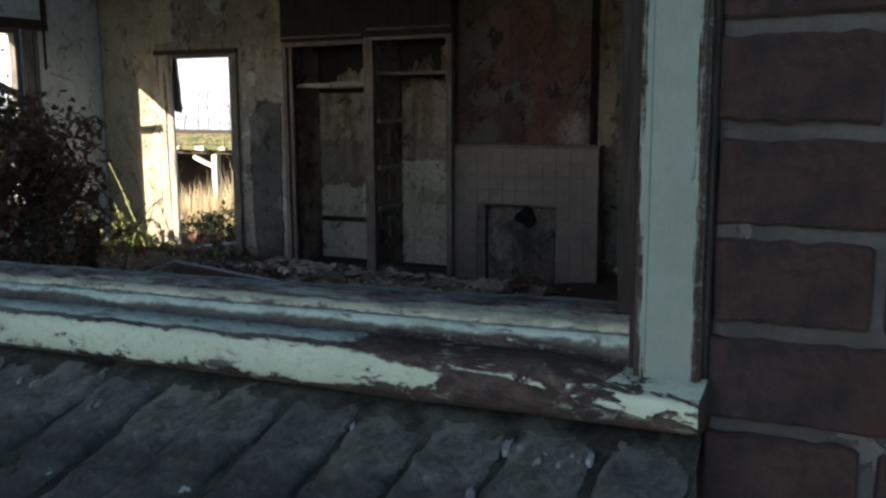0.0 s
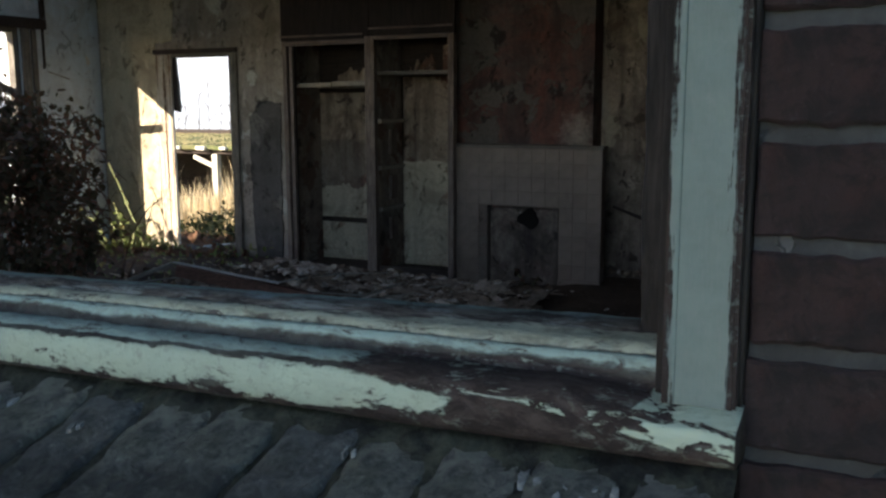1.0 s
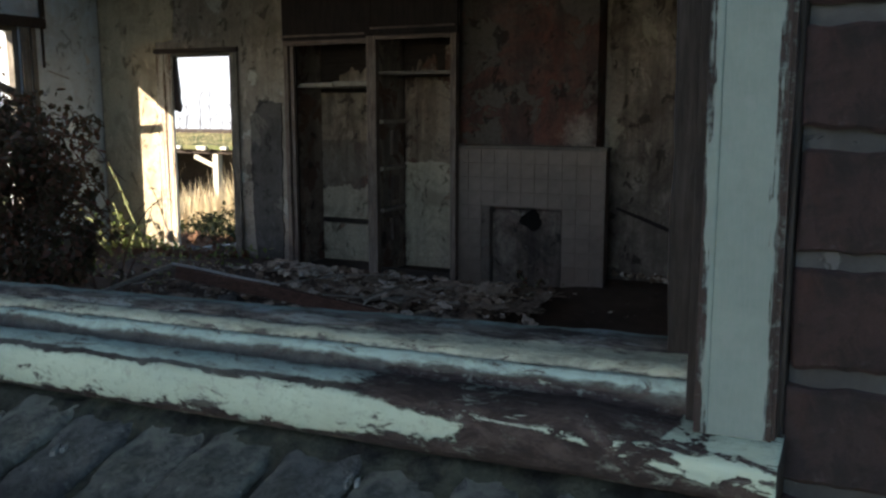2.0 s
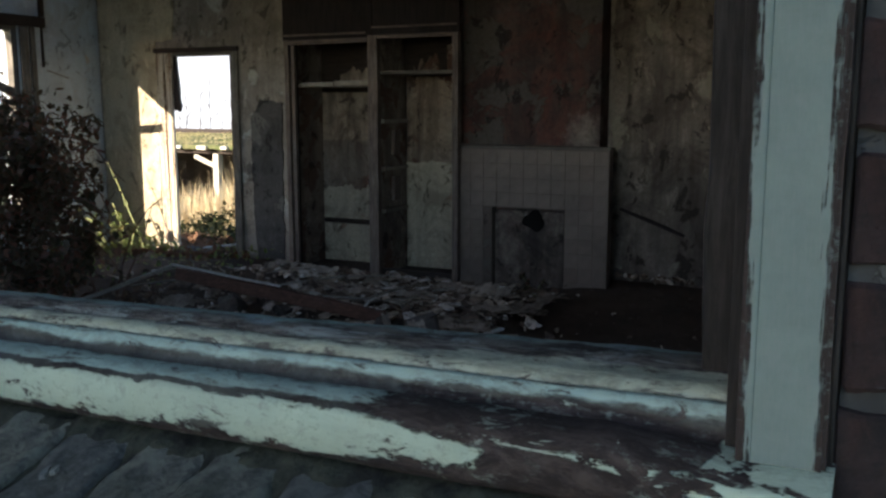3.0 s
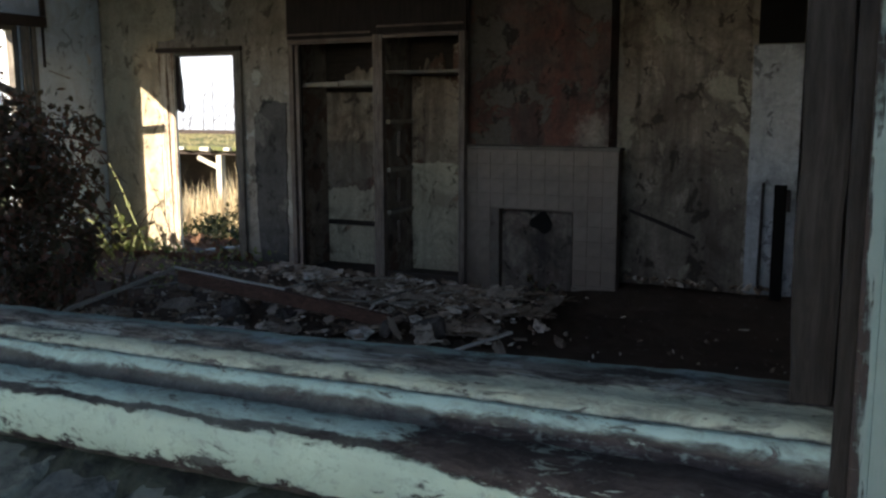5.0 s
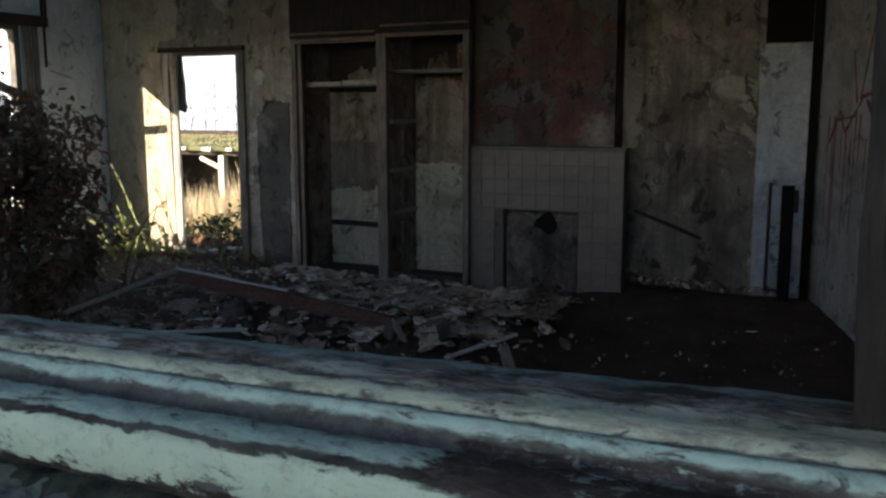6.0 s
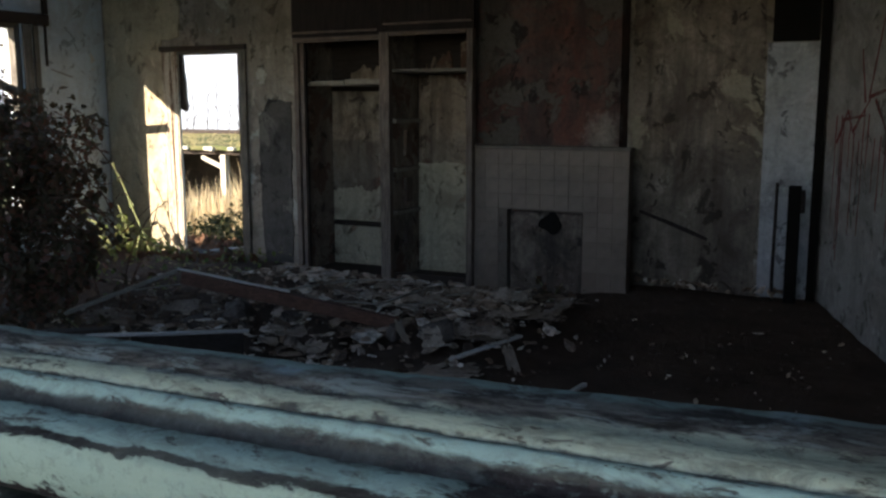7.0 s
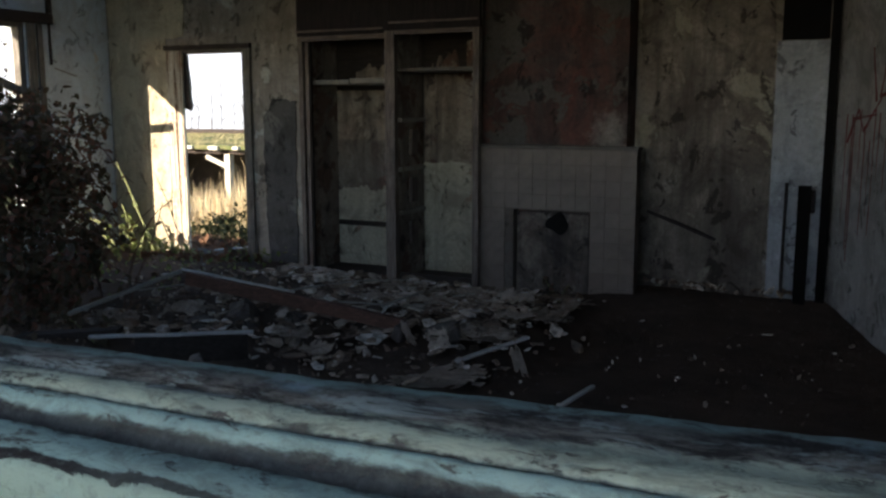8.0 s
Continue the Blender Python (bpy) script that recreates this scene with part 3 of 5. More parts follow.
# the wall with the red scrawl runs askew to the back corner
RA, RB = Vector((-0.57, Y_B, 0)), Vector((0.92, 2.86, 0))
RW = (RB - RA).normalized()
RN = Vector((-RW.y, RW.x, 0)) * -1
if RN.x > 0:
    RN = -RN
RL = (RB - RA).length
wall_right = part("wall_right", wall_mesh(-0.2, RL, -0.2, H, [], lambda u, d, z: tuple(RA + RW * u - RN * d + Vector((0, 0, z))), 0.15), M_GRIME)
tagged(wall_right, "grimy plaster wall with a red painted scrawl", "wall", kind="structure")
wall_side = part("wall_side", wall_mesh(0.267, 2.86, -0.2, H, [LIGHT_GAP_R], lambda u, d, z: (0.92 + d, u, z), 0.15), M_GRIME)
tagged(wall_side, "dark stained plaster wall with an unseen opening added for light", "wall", kind="structure")
CEIL_HOLE = (-6.1, -4.7, 1.2, 4.1)
ceiling = part("ceiling", wall_mesh(X_L - 0.25, 1.1, 0.0, Y_B + 0.25, [CEIL_HOLE], lambda u, d, z: (u, z, H + 0.002 + d), 0.12), M_CEIL)
tagged(ceiling, "stained plaster ceiling, partly fallen in", "ceiling", kind="structure")


def floor_height(x, y):
    """The earth and rubble on the floor: higher in the middle and at the left, low and dark at the right."""
    left = min(1.0, max(0.0, (-1.7 - x) / 0.5))
    n = noise.noise(Vector((x * 0.9, y * 0.9, 0))) * 0.07 + noise.noise(Vector((x * 3, y * 3, 4))) * 0.03 + noise.noise(Vector((x * 9, y * 9, 9))) * 0.012
    back = min(1.0, max(0.0, (y - 4.75) / 0.9)) * (1 - left)
    return left * (0.03 + n) + (1 - left) * (-0.06 + n * 0.5) + 0.15 * back


bm = bmesh.new()
bmesh.ops.create_grid(bm, x_segments=110, y_segments=90, size=0.5)
for v in bm.verts:
    v.co.x, v.co.y = X_L + (v.co.x + 0.5) * 7.55, 0.27 + (v.co.y + 0.5) * (Y_B - 0.27 + 0.24)
    v.co.z = floor_height(v.co.x, v.co.y)
floor = tagged(part("floor", bm, M_SOIL, smooth=True), "dark earth and rotted floor of a derelict room", "floor", kind="structure")

# the ground outside: level round the house, falling away behind it, out to the horizon
bm = bmesh.new()
xs = [-900, -300, -120, -60] + [-40 + 1.0 * i for i in range(61)] + [40, 80, 300, 900]
ys = [-900, -300, -80, -30, -12, -6, -3, -1, 0.1, 3, 5] + [5.9 + 0.5 * i for i in range(44)] + [32, 40, 60, 100, 160, 300, 900]


def ground_height(x, y):
    house = X_L - 0.2 < x < 2.5 and 0.15 < y < 6.0
    drop = min(1.0, max(0.0, (y - 6.8) / 6.0))
    far = max(0.0, y - 26)
    z = -0.12 - 1.15 * drop - far * 0.05 + noise.noise(Vector((x * 0.5, y * 0.5, 2))) * 0.08
    return -0.5 if house else max(z, -6.0)


grid = [[bm.verts.new((x, y, ground_height(x, y))) for x in xs] for y in ys]
for j in range(len(ys) - 1):
    for i in range(len(xs) - 1):
        bm.faces.new((grid[j][i], grid[j][i + 1], grid[j + 1][i + 1], grid[j + 1][i]))
ground = tagged(part("ground", bm, M_GROUND, smooth=True), "rough grass and bare earth round the house", "ground", kind="structure")

# added card that glows in place of the white sky and far distance
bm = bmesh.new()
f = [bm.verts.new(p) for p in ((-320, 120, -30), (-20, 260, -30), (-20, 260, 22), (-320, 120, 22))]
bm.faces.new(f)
backdrop = tagged(part("backdrop", bm, M_HAZE), "glowing white card in place of far bright haze", "backdrop", kind="structure")

# an unseen wing-like block, added so its shadow lies on the window wall
bm = bmesh.new()
box(bm, -8.4, -4.75, -10.5, -0.01, -0.4, 4.6)
ridge = [bm.verts.new(p) for p in ((-8.6, -10.7, 4.6), (-4.55, -10.7, 4.6), (-4.55, -0.01, 4.6), (-8.6, -0.01, 4.6), (-6.2, -10.7, 6.0), (-6.2, -0.01, 6.0))]
for ids in ((1, 2, 5, 4), (3, 0, 4, 5), (0, 1, 4), (2, 3, 5), (3, 2, 1, 0)):
    bm.faces.new([ridge[i] for i in ids])
shade_block = tagged(part("shade_block", bm, M_GREY), "plain unseen block added to shade the window wall", "wall", kind="structure")
# unseen roof slab, added to hold high sky light off the sill and brick
shade_roof = part("shade_roof", slab(-4.74, 3.2, -1.55, 0.005, 2.76, 2.86, bevel=0.01), M_DARKWOOD)
tagged(shade_roof, "plain unseen roof slab added to dim the window wall", "roof", kind="structure")

# ---- the window: sill, frame and stops ----
window_1 = tagged(empty("window_1", (-0.6, 0.02, 1.06)), "weathered window frame with peeling pale green paint", "window", kind="structure")


def hang(ob, parent):
    """Parents an object built in world places, keeping it where it is."""
    ob.parent = parent
    ob.matrix_parent_inverse = Matrix.Translation(-parent.location)
    return ob


SILL_PROFILE = [(-0.040, 1.095), (-0.046, 1.102), (-0.0485, 1.1335), (-0.045, 1.1372), (-0.030, 1.1402), (-0.013, 1.1437), (-0.0105, 1.1415),
                (-0.006, 1.1340), (0.004, 1.1340), (0.0072, 1.1400), (0.0112, 1.1482), (0.0152, 1.1530), (0.0195, 1.1542), (0.022, 1.1518),
                (0.024, 1.1545), (0.027, 1.1578), (0.044, 1.1605), (0.046, 1.1597), (0.048, 1.1618), (0.086, 1.1650), (0.090, 1.161),
                (0.091, 1.10), (0.0, 1.09)]
bm = bmesh.new()
rows = []
SEG = 700
for i in range(SEG + 1):
    x = -4.48 + 4.481 * (i / SEG) ** 0.6
    ring = []
    for k, (y, z) in enumerate(SILL_PROFILE):
        w = 1.0 if k < 21 else 0.0
        nz = noise.noise(Vector((x * 14, y * 60, 1))) * 0.0009 + noise.noise(Vector((x * 3.5, y * 8, 7))) * 0.0010 + noise.noise(Vector((x * 70, y * 120, 2))) * 0.0006
        ny = noise.noise(Vector((x * 20, z * 60, 3))) * 0.0014 + noise.noise(Vector((x * 60, z * 90, 5))) * 0.0007
        if k in (18, 19, 20):
            nz += noise.noise(Vector((x * 16, 0, 11))) * 0.0022
        if 2 <= k <= 9:
            housed = (1.121, 1.1235, 1.1265, 1.1312)[min(k, 5) - 2]
            z += (min(z, housed) - z) * min(1.0, max(0.0, (x + 0.13) / 0.075))
        if k >= 18 and k <= 21:
            y += 0.016 * min(1.0, max(0.0, (x + 0.45) / 0.30))
        ring.append(bm.verts.new((x, y + w * ny, z + SILL_TILT * x + w * nz)))
    rows.append(ring)
n = len(SILL_PROFILE)
for a, b in zip(rows, rows[1:]):
    for k in range(n):
        bm.faces.new((a[k], a[(k + 1) % n], b[(k + 1) % n], b[k]))
bm.faces.new(rows[0])
bm.faces.new(rows[-1][::-1]).material_index = 1
bmesh.ops.recalc_face_normals(bm, faces=bm.faces)
sill = hang(part("window_sill", bm, M_SILL, label="moulded wooden sill with peeling pale green paint", smooth=True), window_1)
sill.data.materials.append(M_STOP)
bm = slab(-0.0556, -0.0046, -0.020, 0.072, 1.1285, 2.54)
bmesh.ops.bevel(bm, geom=bm.edges[:], offset=0.0025, segments=2, affect="EDGES")
bmesh.ops.subdivide_edges(bm, edges=[e for e in bm.edges if abs(e.verts[0].co.z - e.verts[1].co.z) > 0.5], cuts=60)
rough(bm, 0.0012, 24)
hang(part("frame_post", bm, M_FRAME, label="painted frame post, flaking to bare wood"), window_1)
hang(part("post_bead", rough(slab(-0.0655, -0.0560, 0.000, 0.066, 1.128, 2.54, bevel=0.002), 0.0008, 30), M_STOP), window_1)
hang(part("post_moulding", rough(slab(-0.0560, -0.0465, -0.0222, -0.010, 1.1300, 2.54, bevel=0.002), 0.0006, 30), M_FRAME), window_1)
hang(part("edge_strip", slab(-0.0048, -0.0010, -0.010, 0.06, 1.126, 2.54, bevel=0.002), M_STOP, label="bare brown wood strip beside the brick"), window_1)
bm = slab(-0.0955, -0.0695, 0.066, 0.118, 1.156, 2.54, bevel=0.003)
bmesh.ops.subdivide_edges(bm, edges=[e for e in bm.edges if abs(e.verts[0].co.z - e.verts[1].co.z) > 0.5], cuts=70)
rough(bm, 0.0022, 22)
hang(part("frame_stop", bm, M_STOP, label="grey weathered wooden stop"), window_1)
hang(part("frame_head", slab(-4.5, -0.0995, -0.008, 0.10, 2.47, 2.545, bevel=0.004), M_FRAME), window_1)
hang(part("frame_post", slab(-4.5, -4.44, -0.008, 0.075, 1.06, 2.47, bevel=0.003), M_FRAME), window_1)

# ---- the left window and the doorway ----
window_2 = tagged(empty("window_2", (X_L, 4.35, 0.42)), "broken window opening with bare wooden frame", "window", kind="structure")
hang(part("window_frame", slab(X_L - 0.09, X_L - 0.012, 4.872, 4.928, 0.422, 1.998, bevel=0.006), M_TRIM), window_2)
hang(part("window_frame", slab(X_L - 0.09, X_L - 0.012, 3.652, 3.71, 0.422, 1.998, bevel=0.006), M_TRIM), window_2)
hang(part("frame_head", slab(X_L - 0.09, X_L - 0.012, 3.71, 4.872, 1.955, 1.998, bevel=0.006), M_TRIM_H), window_2)
# hidden bar added and tilted so its shadow crosses the sun patch level
bm = slab(-0.02, 0.02, -0.62, 0, -0.035, 0.035, bevel=0.006)
bmesh.ops.transform(bm, matrix=pose(X_L - 0.05, 4.872, 1.45, -21.5, 0, 0), verts=bm.verts)
hang(part("shadow_bar", bm, M_TRIM_H, label="hidden slanting bar added to cast a level shadow band"), window_2)
hang(part("window_sill", slab(X_L - 0.24, X_L - 0.002, 3.652, 4.928, 0.422, 0.46, bevel=0.006), M_TRIM_H), window_2)
hang(part("architrave", rough(slab(X_L + 0.001, X_L + 0.022, 4.935, 5.02, 0.3, 1.99, bevel=0.004), 0.003, 9), M_TRIM), window_2)
hang(part("architrave", rough(slab(X_L + 0.001, X_L + 0.022, 5.04, 5.09, 0.3, 1.99, bevel=0.004), 0.003, 9), M_TRIM), window_2)
hang(part("lintel", rough(slab(X_L + 0.001, X_L + 0.035, 3.6, 5.19, 1.995, 2.085, bevel=0.006), 0.004, 7, 1), M_DARKWOOD, label="dark wooden lintel over the window"), window_2)

conduit = tagged(empty("conduit", (X_L + 0.01, 5.17, 1.7)), "dark strip of conduit on the blue plaster", "conduit")
hang(part("strip", rough(slab(X_L + 0.001, X_L + 0.03, 5.145, 5.19, 2.086, 2.74, bevel=0.003), 0.002, 9), M_DARKWOOD), conduit)
hang(part("strip", rough(slab(X_L + 0.001, X_L + 0.012, 5.155, 5.178, 1.66, 1.994, bevel=0.002), 0.002, 9), M_DARKWOOD), conduit)
bm = tube(bmesh.new(), [(X_L + 0.012, 5.20, 1.635), (X_L + 0.014, 5.42, 1.575)], 0.006, 6)
loose_lath = tagged(part("loose_lath", bm, M_STICK), "pale splinter of lath on the wall", "lath")

door_1 = tagged(empty("door_1", (-5.478, Y_B, 0.0)), "doorway without a door, peeling wooden frame", "doorway", kind="structure")
hang(part("jamb", rough(slab(-5.852, -5.778, Y_B - 0.016, Y_B + 0.012, -0.05, 1.788, bevel=0.005), 0.003, 8, 2), M_DOORTRIM), door_1)
hang(part("jamb", rough(slab(-5.133, -5.109, Y_B - 0.012, Y_B + 0.105, -0.05, 1.788, bevel=0.006), 0.003, 8), M_TRIM), door_1)
hang(part("head", rough(slab(-5.928, -5.133, Y_B - 0.002, Y_B + 0.105, 1.760, 1.788, bevel=0.004), 0.003, 8), M_TRIM_H), door_1)
hang(part("architrave", rough(slab(-5.943, -5.854, Y_B - 0.024, Y_B + 0.010, 0.0, 1.788, bevel=0.006), 0.004, 8, 2), M_DOORTRIM), door_1)
hang(part("architrave", rough(slab(-5.108, -5.043, Y_B - 0.026, Y_B - 0.001, 0.0, 1.788, bevel=0.006), 0.004, 8, 2), M_TRIM), door_1)
hang(part("head_trim", rough(slab(-5.968, -5.038, Y_B - 0.030, Y_B - 0.001, 1.790, 1.830, bevel=0.006), 0.004, 8, 2), M_DARKWOOD), door_1)
bm = bmesh.new()
ragged = [(-5.798, 1.765), (-5.753, 1.765), (-5.744, 1.62), (-5.730, 1.52), (-5.730, 1.40), (-5.716, 1.32), (-5.730, 1.278), (-5.798, 1.30)]
top = [bm.verts.new((x, Y_B + 0.014, z)) for x, z in ragged]
bm.faces.new(top)
ex = bmesh.ops.extrude_face_region(bm, geom=bm.faces[:])
bmesh.ops.translate(bm, verts=[g for g in ex["geom"] if isinstance(g, bmesh.types.BMVert)], vec=(0, 0.03, 0))
bmesh.ops.recalc_face_normals(bm, faces=bm.faces)
hang(part("splintered_board", bm, M_DARKWOOD, label="splintered board left on the jamb"), door_1)

# plaster sheets on the back wall: cream beside the corner, bare render beside the cupboard
def wall_skin(name, outline, y, thick, material, label):
    """A layer of plaster or render with a broken edge, on the back wall."""
    bm = bmesh.new()
    pts = []
    for (x0, z0), (x1, z1) in zip(outline, outline[1:] + outline[:1]):
        steps = max(1, int(math.hypot(x1 - x0, z1 - z0) / 0.02))
        for k in range(steps):
            x, z = x0 + (x1 - x0) * k / steps, z0 + (z1 - z0) * k / steps
            d = noise.noise_vector(Vector((x * 9, z * 9, 3))) * 0.016
            d += noise.noise_vector(Vector((x * 26, z * 26, 8))) * 0.010
            pts.append((x + d.x, z + d.z))
    f0 = bm.faces.new([bm.verts.new((x, y, z)) for x, z in pts])
    ex = bmesh.ops.extrude_face_region(bm, geom=[f0])
    bmesh.ops.translate(bm, verts=[g for g in ex["geom"] if isinstance(g, bmesh.types.BMVert)], vec=(0, -thick, 0))
    bmesh.ops.recalc_face_normals(bm, faces=bm.faces)
    return hang(part(name, bm, material, label=label), wall_back)


wall_skin("cream_plaster", [(-6.62, 0.0), (-5.96, 0.0), (-5.96, 1.88), (-5.75, 1.9), (-5.72, 2.72), (-6.62, 2.72)], Y_B - 0.001, 0.008, M_CREAM, "yellowed cream plaster")
wall_skin("render_patch", [(-4.90, 0.02), (-4.62, 0.0), (-4.60, 1.36), (-4.82, 1.38), (-4.93, 1.22), (-4.92, 0.5)], Y_B - 0.001, 0.009, M_RENDER, "patch of bare dark render")

# ---- chimney breast, cupboard and fireplace ----
Y_C, Y_F, Y_CB = 5.45, 5.50, 5.60
chimney = part("chimney_breast", slab(-2.86, -1.815, Y_CB, Y_B - 0.002, -0.1, H), M_RUST)
tagged(chimney, "chimney breast with rust-red stained plaster", "chimney breast", kind="structure")

cupboard = tagged(empty("cupboard", (-3.6, Y_C, 0.0)), "built-in alcove cupboard, doors gone, paint peeling", "cupboard")


def cpart(name, dims, mat, label="", bevel=0.004, wear=0.003):
    return hang(part(name, rough(slab(*dims, bevel=bevel), wear, 7), mat, label=label), cupboard)


cpart("post", (-4.322, -4.283, Y_C, Y_C + 0.05, 0.0, 1.835), M_CUPTRIM)
cpart("bead", (-4.262, -4.232, Y_C + 0.004, Y_C + 0.03, 0.02, 1.79), M_CUPTRIM)
cpart("lining", (-4.283, -4.228, Y_C + 0.03, Y_C + 0.05, 0.0, 1.80), M_FASCIA)
cpart("post", (-3.568, -3.486, Y_C, Y_C + 0.05, 0.0, 1.85), M_CUPTRIM)
cpart("post", (-2.868, -2.822, Y_C, Y_C + 0.05, 0.0, 1.85), M_CUPTRIM)
cpart("rail", (-4.322, -3.57, Y_C - 0.004, Y_C + 0.05, 1.798, 1.832), M_CUPRAIL, wear=0.006)
cpart("cornice", (-4.33, -3.585, Y_C - 0.012, Y_C + 0.004, 1.862, 1.876), M_CUPRAIL, wear=0.006)
cpart("cornice", (-3.53, -2.83, Y_C - 0.012, Y_C + 0.004, 1.900, 1.914), M_CUPRAIL, wear=0.006)
cpart("rail", (-3.484, -2.870, Y_C - 0.004, Y_C + 0.05, 1.822, 1.850), M_CUPRAIL, wear=0.006)
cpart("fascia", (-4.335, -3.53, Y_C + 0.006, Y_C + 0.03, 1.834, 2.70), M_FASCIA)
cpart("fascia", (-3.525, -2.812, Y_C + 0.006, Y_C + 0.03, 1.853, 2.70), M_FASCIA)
YK = 5.93
cpart("shelf", (-4.28, -3.545, Y_C + 0.10, YK - 0.02, 1.475, 1.50), M_TRIM_H, "shelf with a pale worn edge")
cpart("shelf_edge", (-4.22, -3.92, Y_C + 0.07, Y_C + 0.10, 1.478, 1.512), M_STICK)
cpart("shelf_edge", (-3.91, -3.60, Y_C + 0.072, Y_C + 0.10, 1.486, 1.522), M_STICK)
cpart("shelf", (-3.50, -2.87, Y_C + 0.06, YK - 0.02, 1.565, 1.59), M_TRIM_H)
# back boards over the shelf: dark wood stands in for the fascia's shade
cpart("shade_board", (-4.31, -3.53, YK - 0.002, YK + 0.02, 1.445, 2.6), M_DARKWOOD, "dark boarding over the shelf, its shade put into the colour")
cpart("back_panel", (-4.31, -3.53, YK, YK + 0.02, 0.40, 1.44), M_CUPBACK, "brown-stained flaking back panel")


def ragged_panel(x0, x1, z0, z1, y, thick, material, label, seed, torn=1.0):
    """A painted panel of the cupboard back, broken along its upper edge."""
    bm = bmesh.new()
    pts = [(x0, z0), (x1, z0)]
    n = int((x1 - x0) / 0.012)
    for k in range(n, -1, -1):
        x = x0 + (x1 - x0) * k / n
        pts.append((x, z1 + torn * (noise.noise(Vector((x * 6, seed, 0))) * 0.07 + noise.noise(Vector((x * 24, seed, 3))) * 0.05)))
    f0 = bm.faces.new([bm.verts.new((x, y, z)) for x, z in pts])
    ex = bmesh.ops.extrude_face_region(bm, geom=[f0])
    bmesh.ops.translate(bm, verts=[g for g in ex["geom"] if isinstance(g, bmesh.types.BMVert)], vec=(0, thick, 0))
    bmesh.ops.recalc_face_normals(bm, faces=bm.faces)
    return hang(part("back_panel", bm, material, label=label), cupboard)


ragged_panel(-4.31, -3.53, 0.40, 0.66, YK - 0.006, 0.005, M_CUPLOW, "cream painted lower panel", 2, 0.9)
cpart("back_panel", (-4.31, -3.53, YK - 0.004, YK + 0.02, 0.01, 0.355), M_CUPLOW)
cpart("back_rail", (-4.31, -3.53, YK - 0.012, YK + 0.02, 0.36, 0.395), M_DARKWOOD)
cpart("hanging_paper", (-3.78, -3.66, YK - 0.03, YK - 0.022, 0.98, 1.42), M_CUPLOW, "strip of torn hanging wallpaper", wear=0.012)
ragged_panel(-3.50, -2.87, 0.01, 0.89, YK - 0.002, 0.003, M_CUPLOW, "cream painted lower panel", 5, 0.25)
ragged_panel(-4.31, -3.53, 0.56, 1.05, YK - 0.003, 0.003, M_CUPMID, "brown varnished panel", 3, 0.08)
cpart("back_panel", (-3.50, -2.87, YK + 0.003, YK + 0.02, 0.01, 1.56), M_CUPBACK)
# the same shade colour over the right-hand shelf
cpart("shade_board", (-3.50, -2.87, YK + 0.001, YK + 0.02, 1.57, 2.6), M_DARKWOOD)
cpart("partition", (-3.54, -3.505, Y_C + 0.05, YK - 0.002, 0.02, 2.5), M_CUPSHADE)
cpart("side_panel", (-4.315, -4.29, Y_C + 0.05, YK - 0.002, 0.02, 2.5), M_CUPSHADE)
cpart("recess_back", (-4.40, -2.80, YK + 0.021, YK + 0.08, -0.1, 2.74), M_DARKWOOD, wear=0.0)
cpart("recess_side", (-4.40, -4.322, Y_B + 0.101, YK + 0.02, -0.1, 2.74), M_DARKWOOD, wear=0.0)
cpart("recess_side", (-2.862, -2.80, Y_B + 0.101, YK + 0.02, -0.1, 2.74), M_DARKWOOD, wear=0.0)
cpart("side_panel", (-2.868, -2.864, Y_C + 0.05, YK - 0.002, 0.02, 2.5), M_CUPSHADE, wear=0.0)
cpart("plinth", (-4.25, -3.58, Y_C + 0.02, Y_C + 0.05, 0.0, 0.06), M_REDBEAM)
cpart("plinth", (-3.47, -2.865, Y_C + 0.02, Y_C + 0.05, 0.0, 0.10), M_DARKWOOD)
cpart("base_board", (-4.29, -3.545, Y_C + 0.05, YK - 0.01, 0.02, 0.045), M_DARKWOOD)
cpart("base_board", (-3.50, -2.87, Y_C + 0.05, YK - 0.01, 0.02, 0.045), M_DARKWOOD)
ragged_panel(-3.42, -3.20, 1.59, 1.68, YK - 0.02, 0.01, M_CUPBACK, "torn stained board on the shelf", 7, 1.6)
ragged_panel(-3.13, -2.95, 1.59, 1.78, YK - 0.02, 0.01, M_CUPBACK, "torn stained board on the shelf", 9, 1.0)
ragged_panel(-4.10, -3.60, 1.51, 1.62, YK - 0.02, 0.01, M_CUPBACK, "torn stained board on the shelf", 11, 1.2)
for z in (0.52, 0.84, 1.20):
    cpart("shelf_cleat", (-3.504, -3.460, Y_C + 0.06, YK - 0.05, z, z + 0.03), M_STICK)
    cpart("side_block", (-3.504, -3.478, Y_C + 0.24, Y_C + 0.34, z - 0.24, z - 0.06), M_CUPTRIM, "broken block of wood on the partition", wear=0.010)

fireplace = tagged(empty("fireplace", (-2.28, Y_F, 0.0)), "beige tiled fireplace surround, opening boarded up", "fireplace")
FX0, FX1, FT = -2.845, -1.715, 1.03
OX0, OX1, OT = -2.575, -2.025, 0.61
bm = wall_mesh(FX0, FX1, -0.05, FT, [(OX0, OX1, -0.05, OT)], lambda u, d, z: (u, Y_F + 0.006 + d, z), 0.094)
hang(part("surround", bm, M_GROUT), fireplace)
mantel = hang(part("mantel_shelf", rough(slab(FX0 - 0.01, FX1 + 0.012, Y_F - 0.012, Y_CB - 0.002, FT + 0.002, FT + 0.024, bevel=0.005), 0.003, 14, 2), M_TRIM_H, label="chipped mantel shelf"), fireplace)
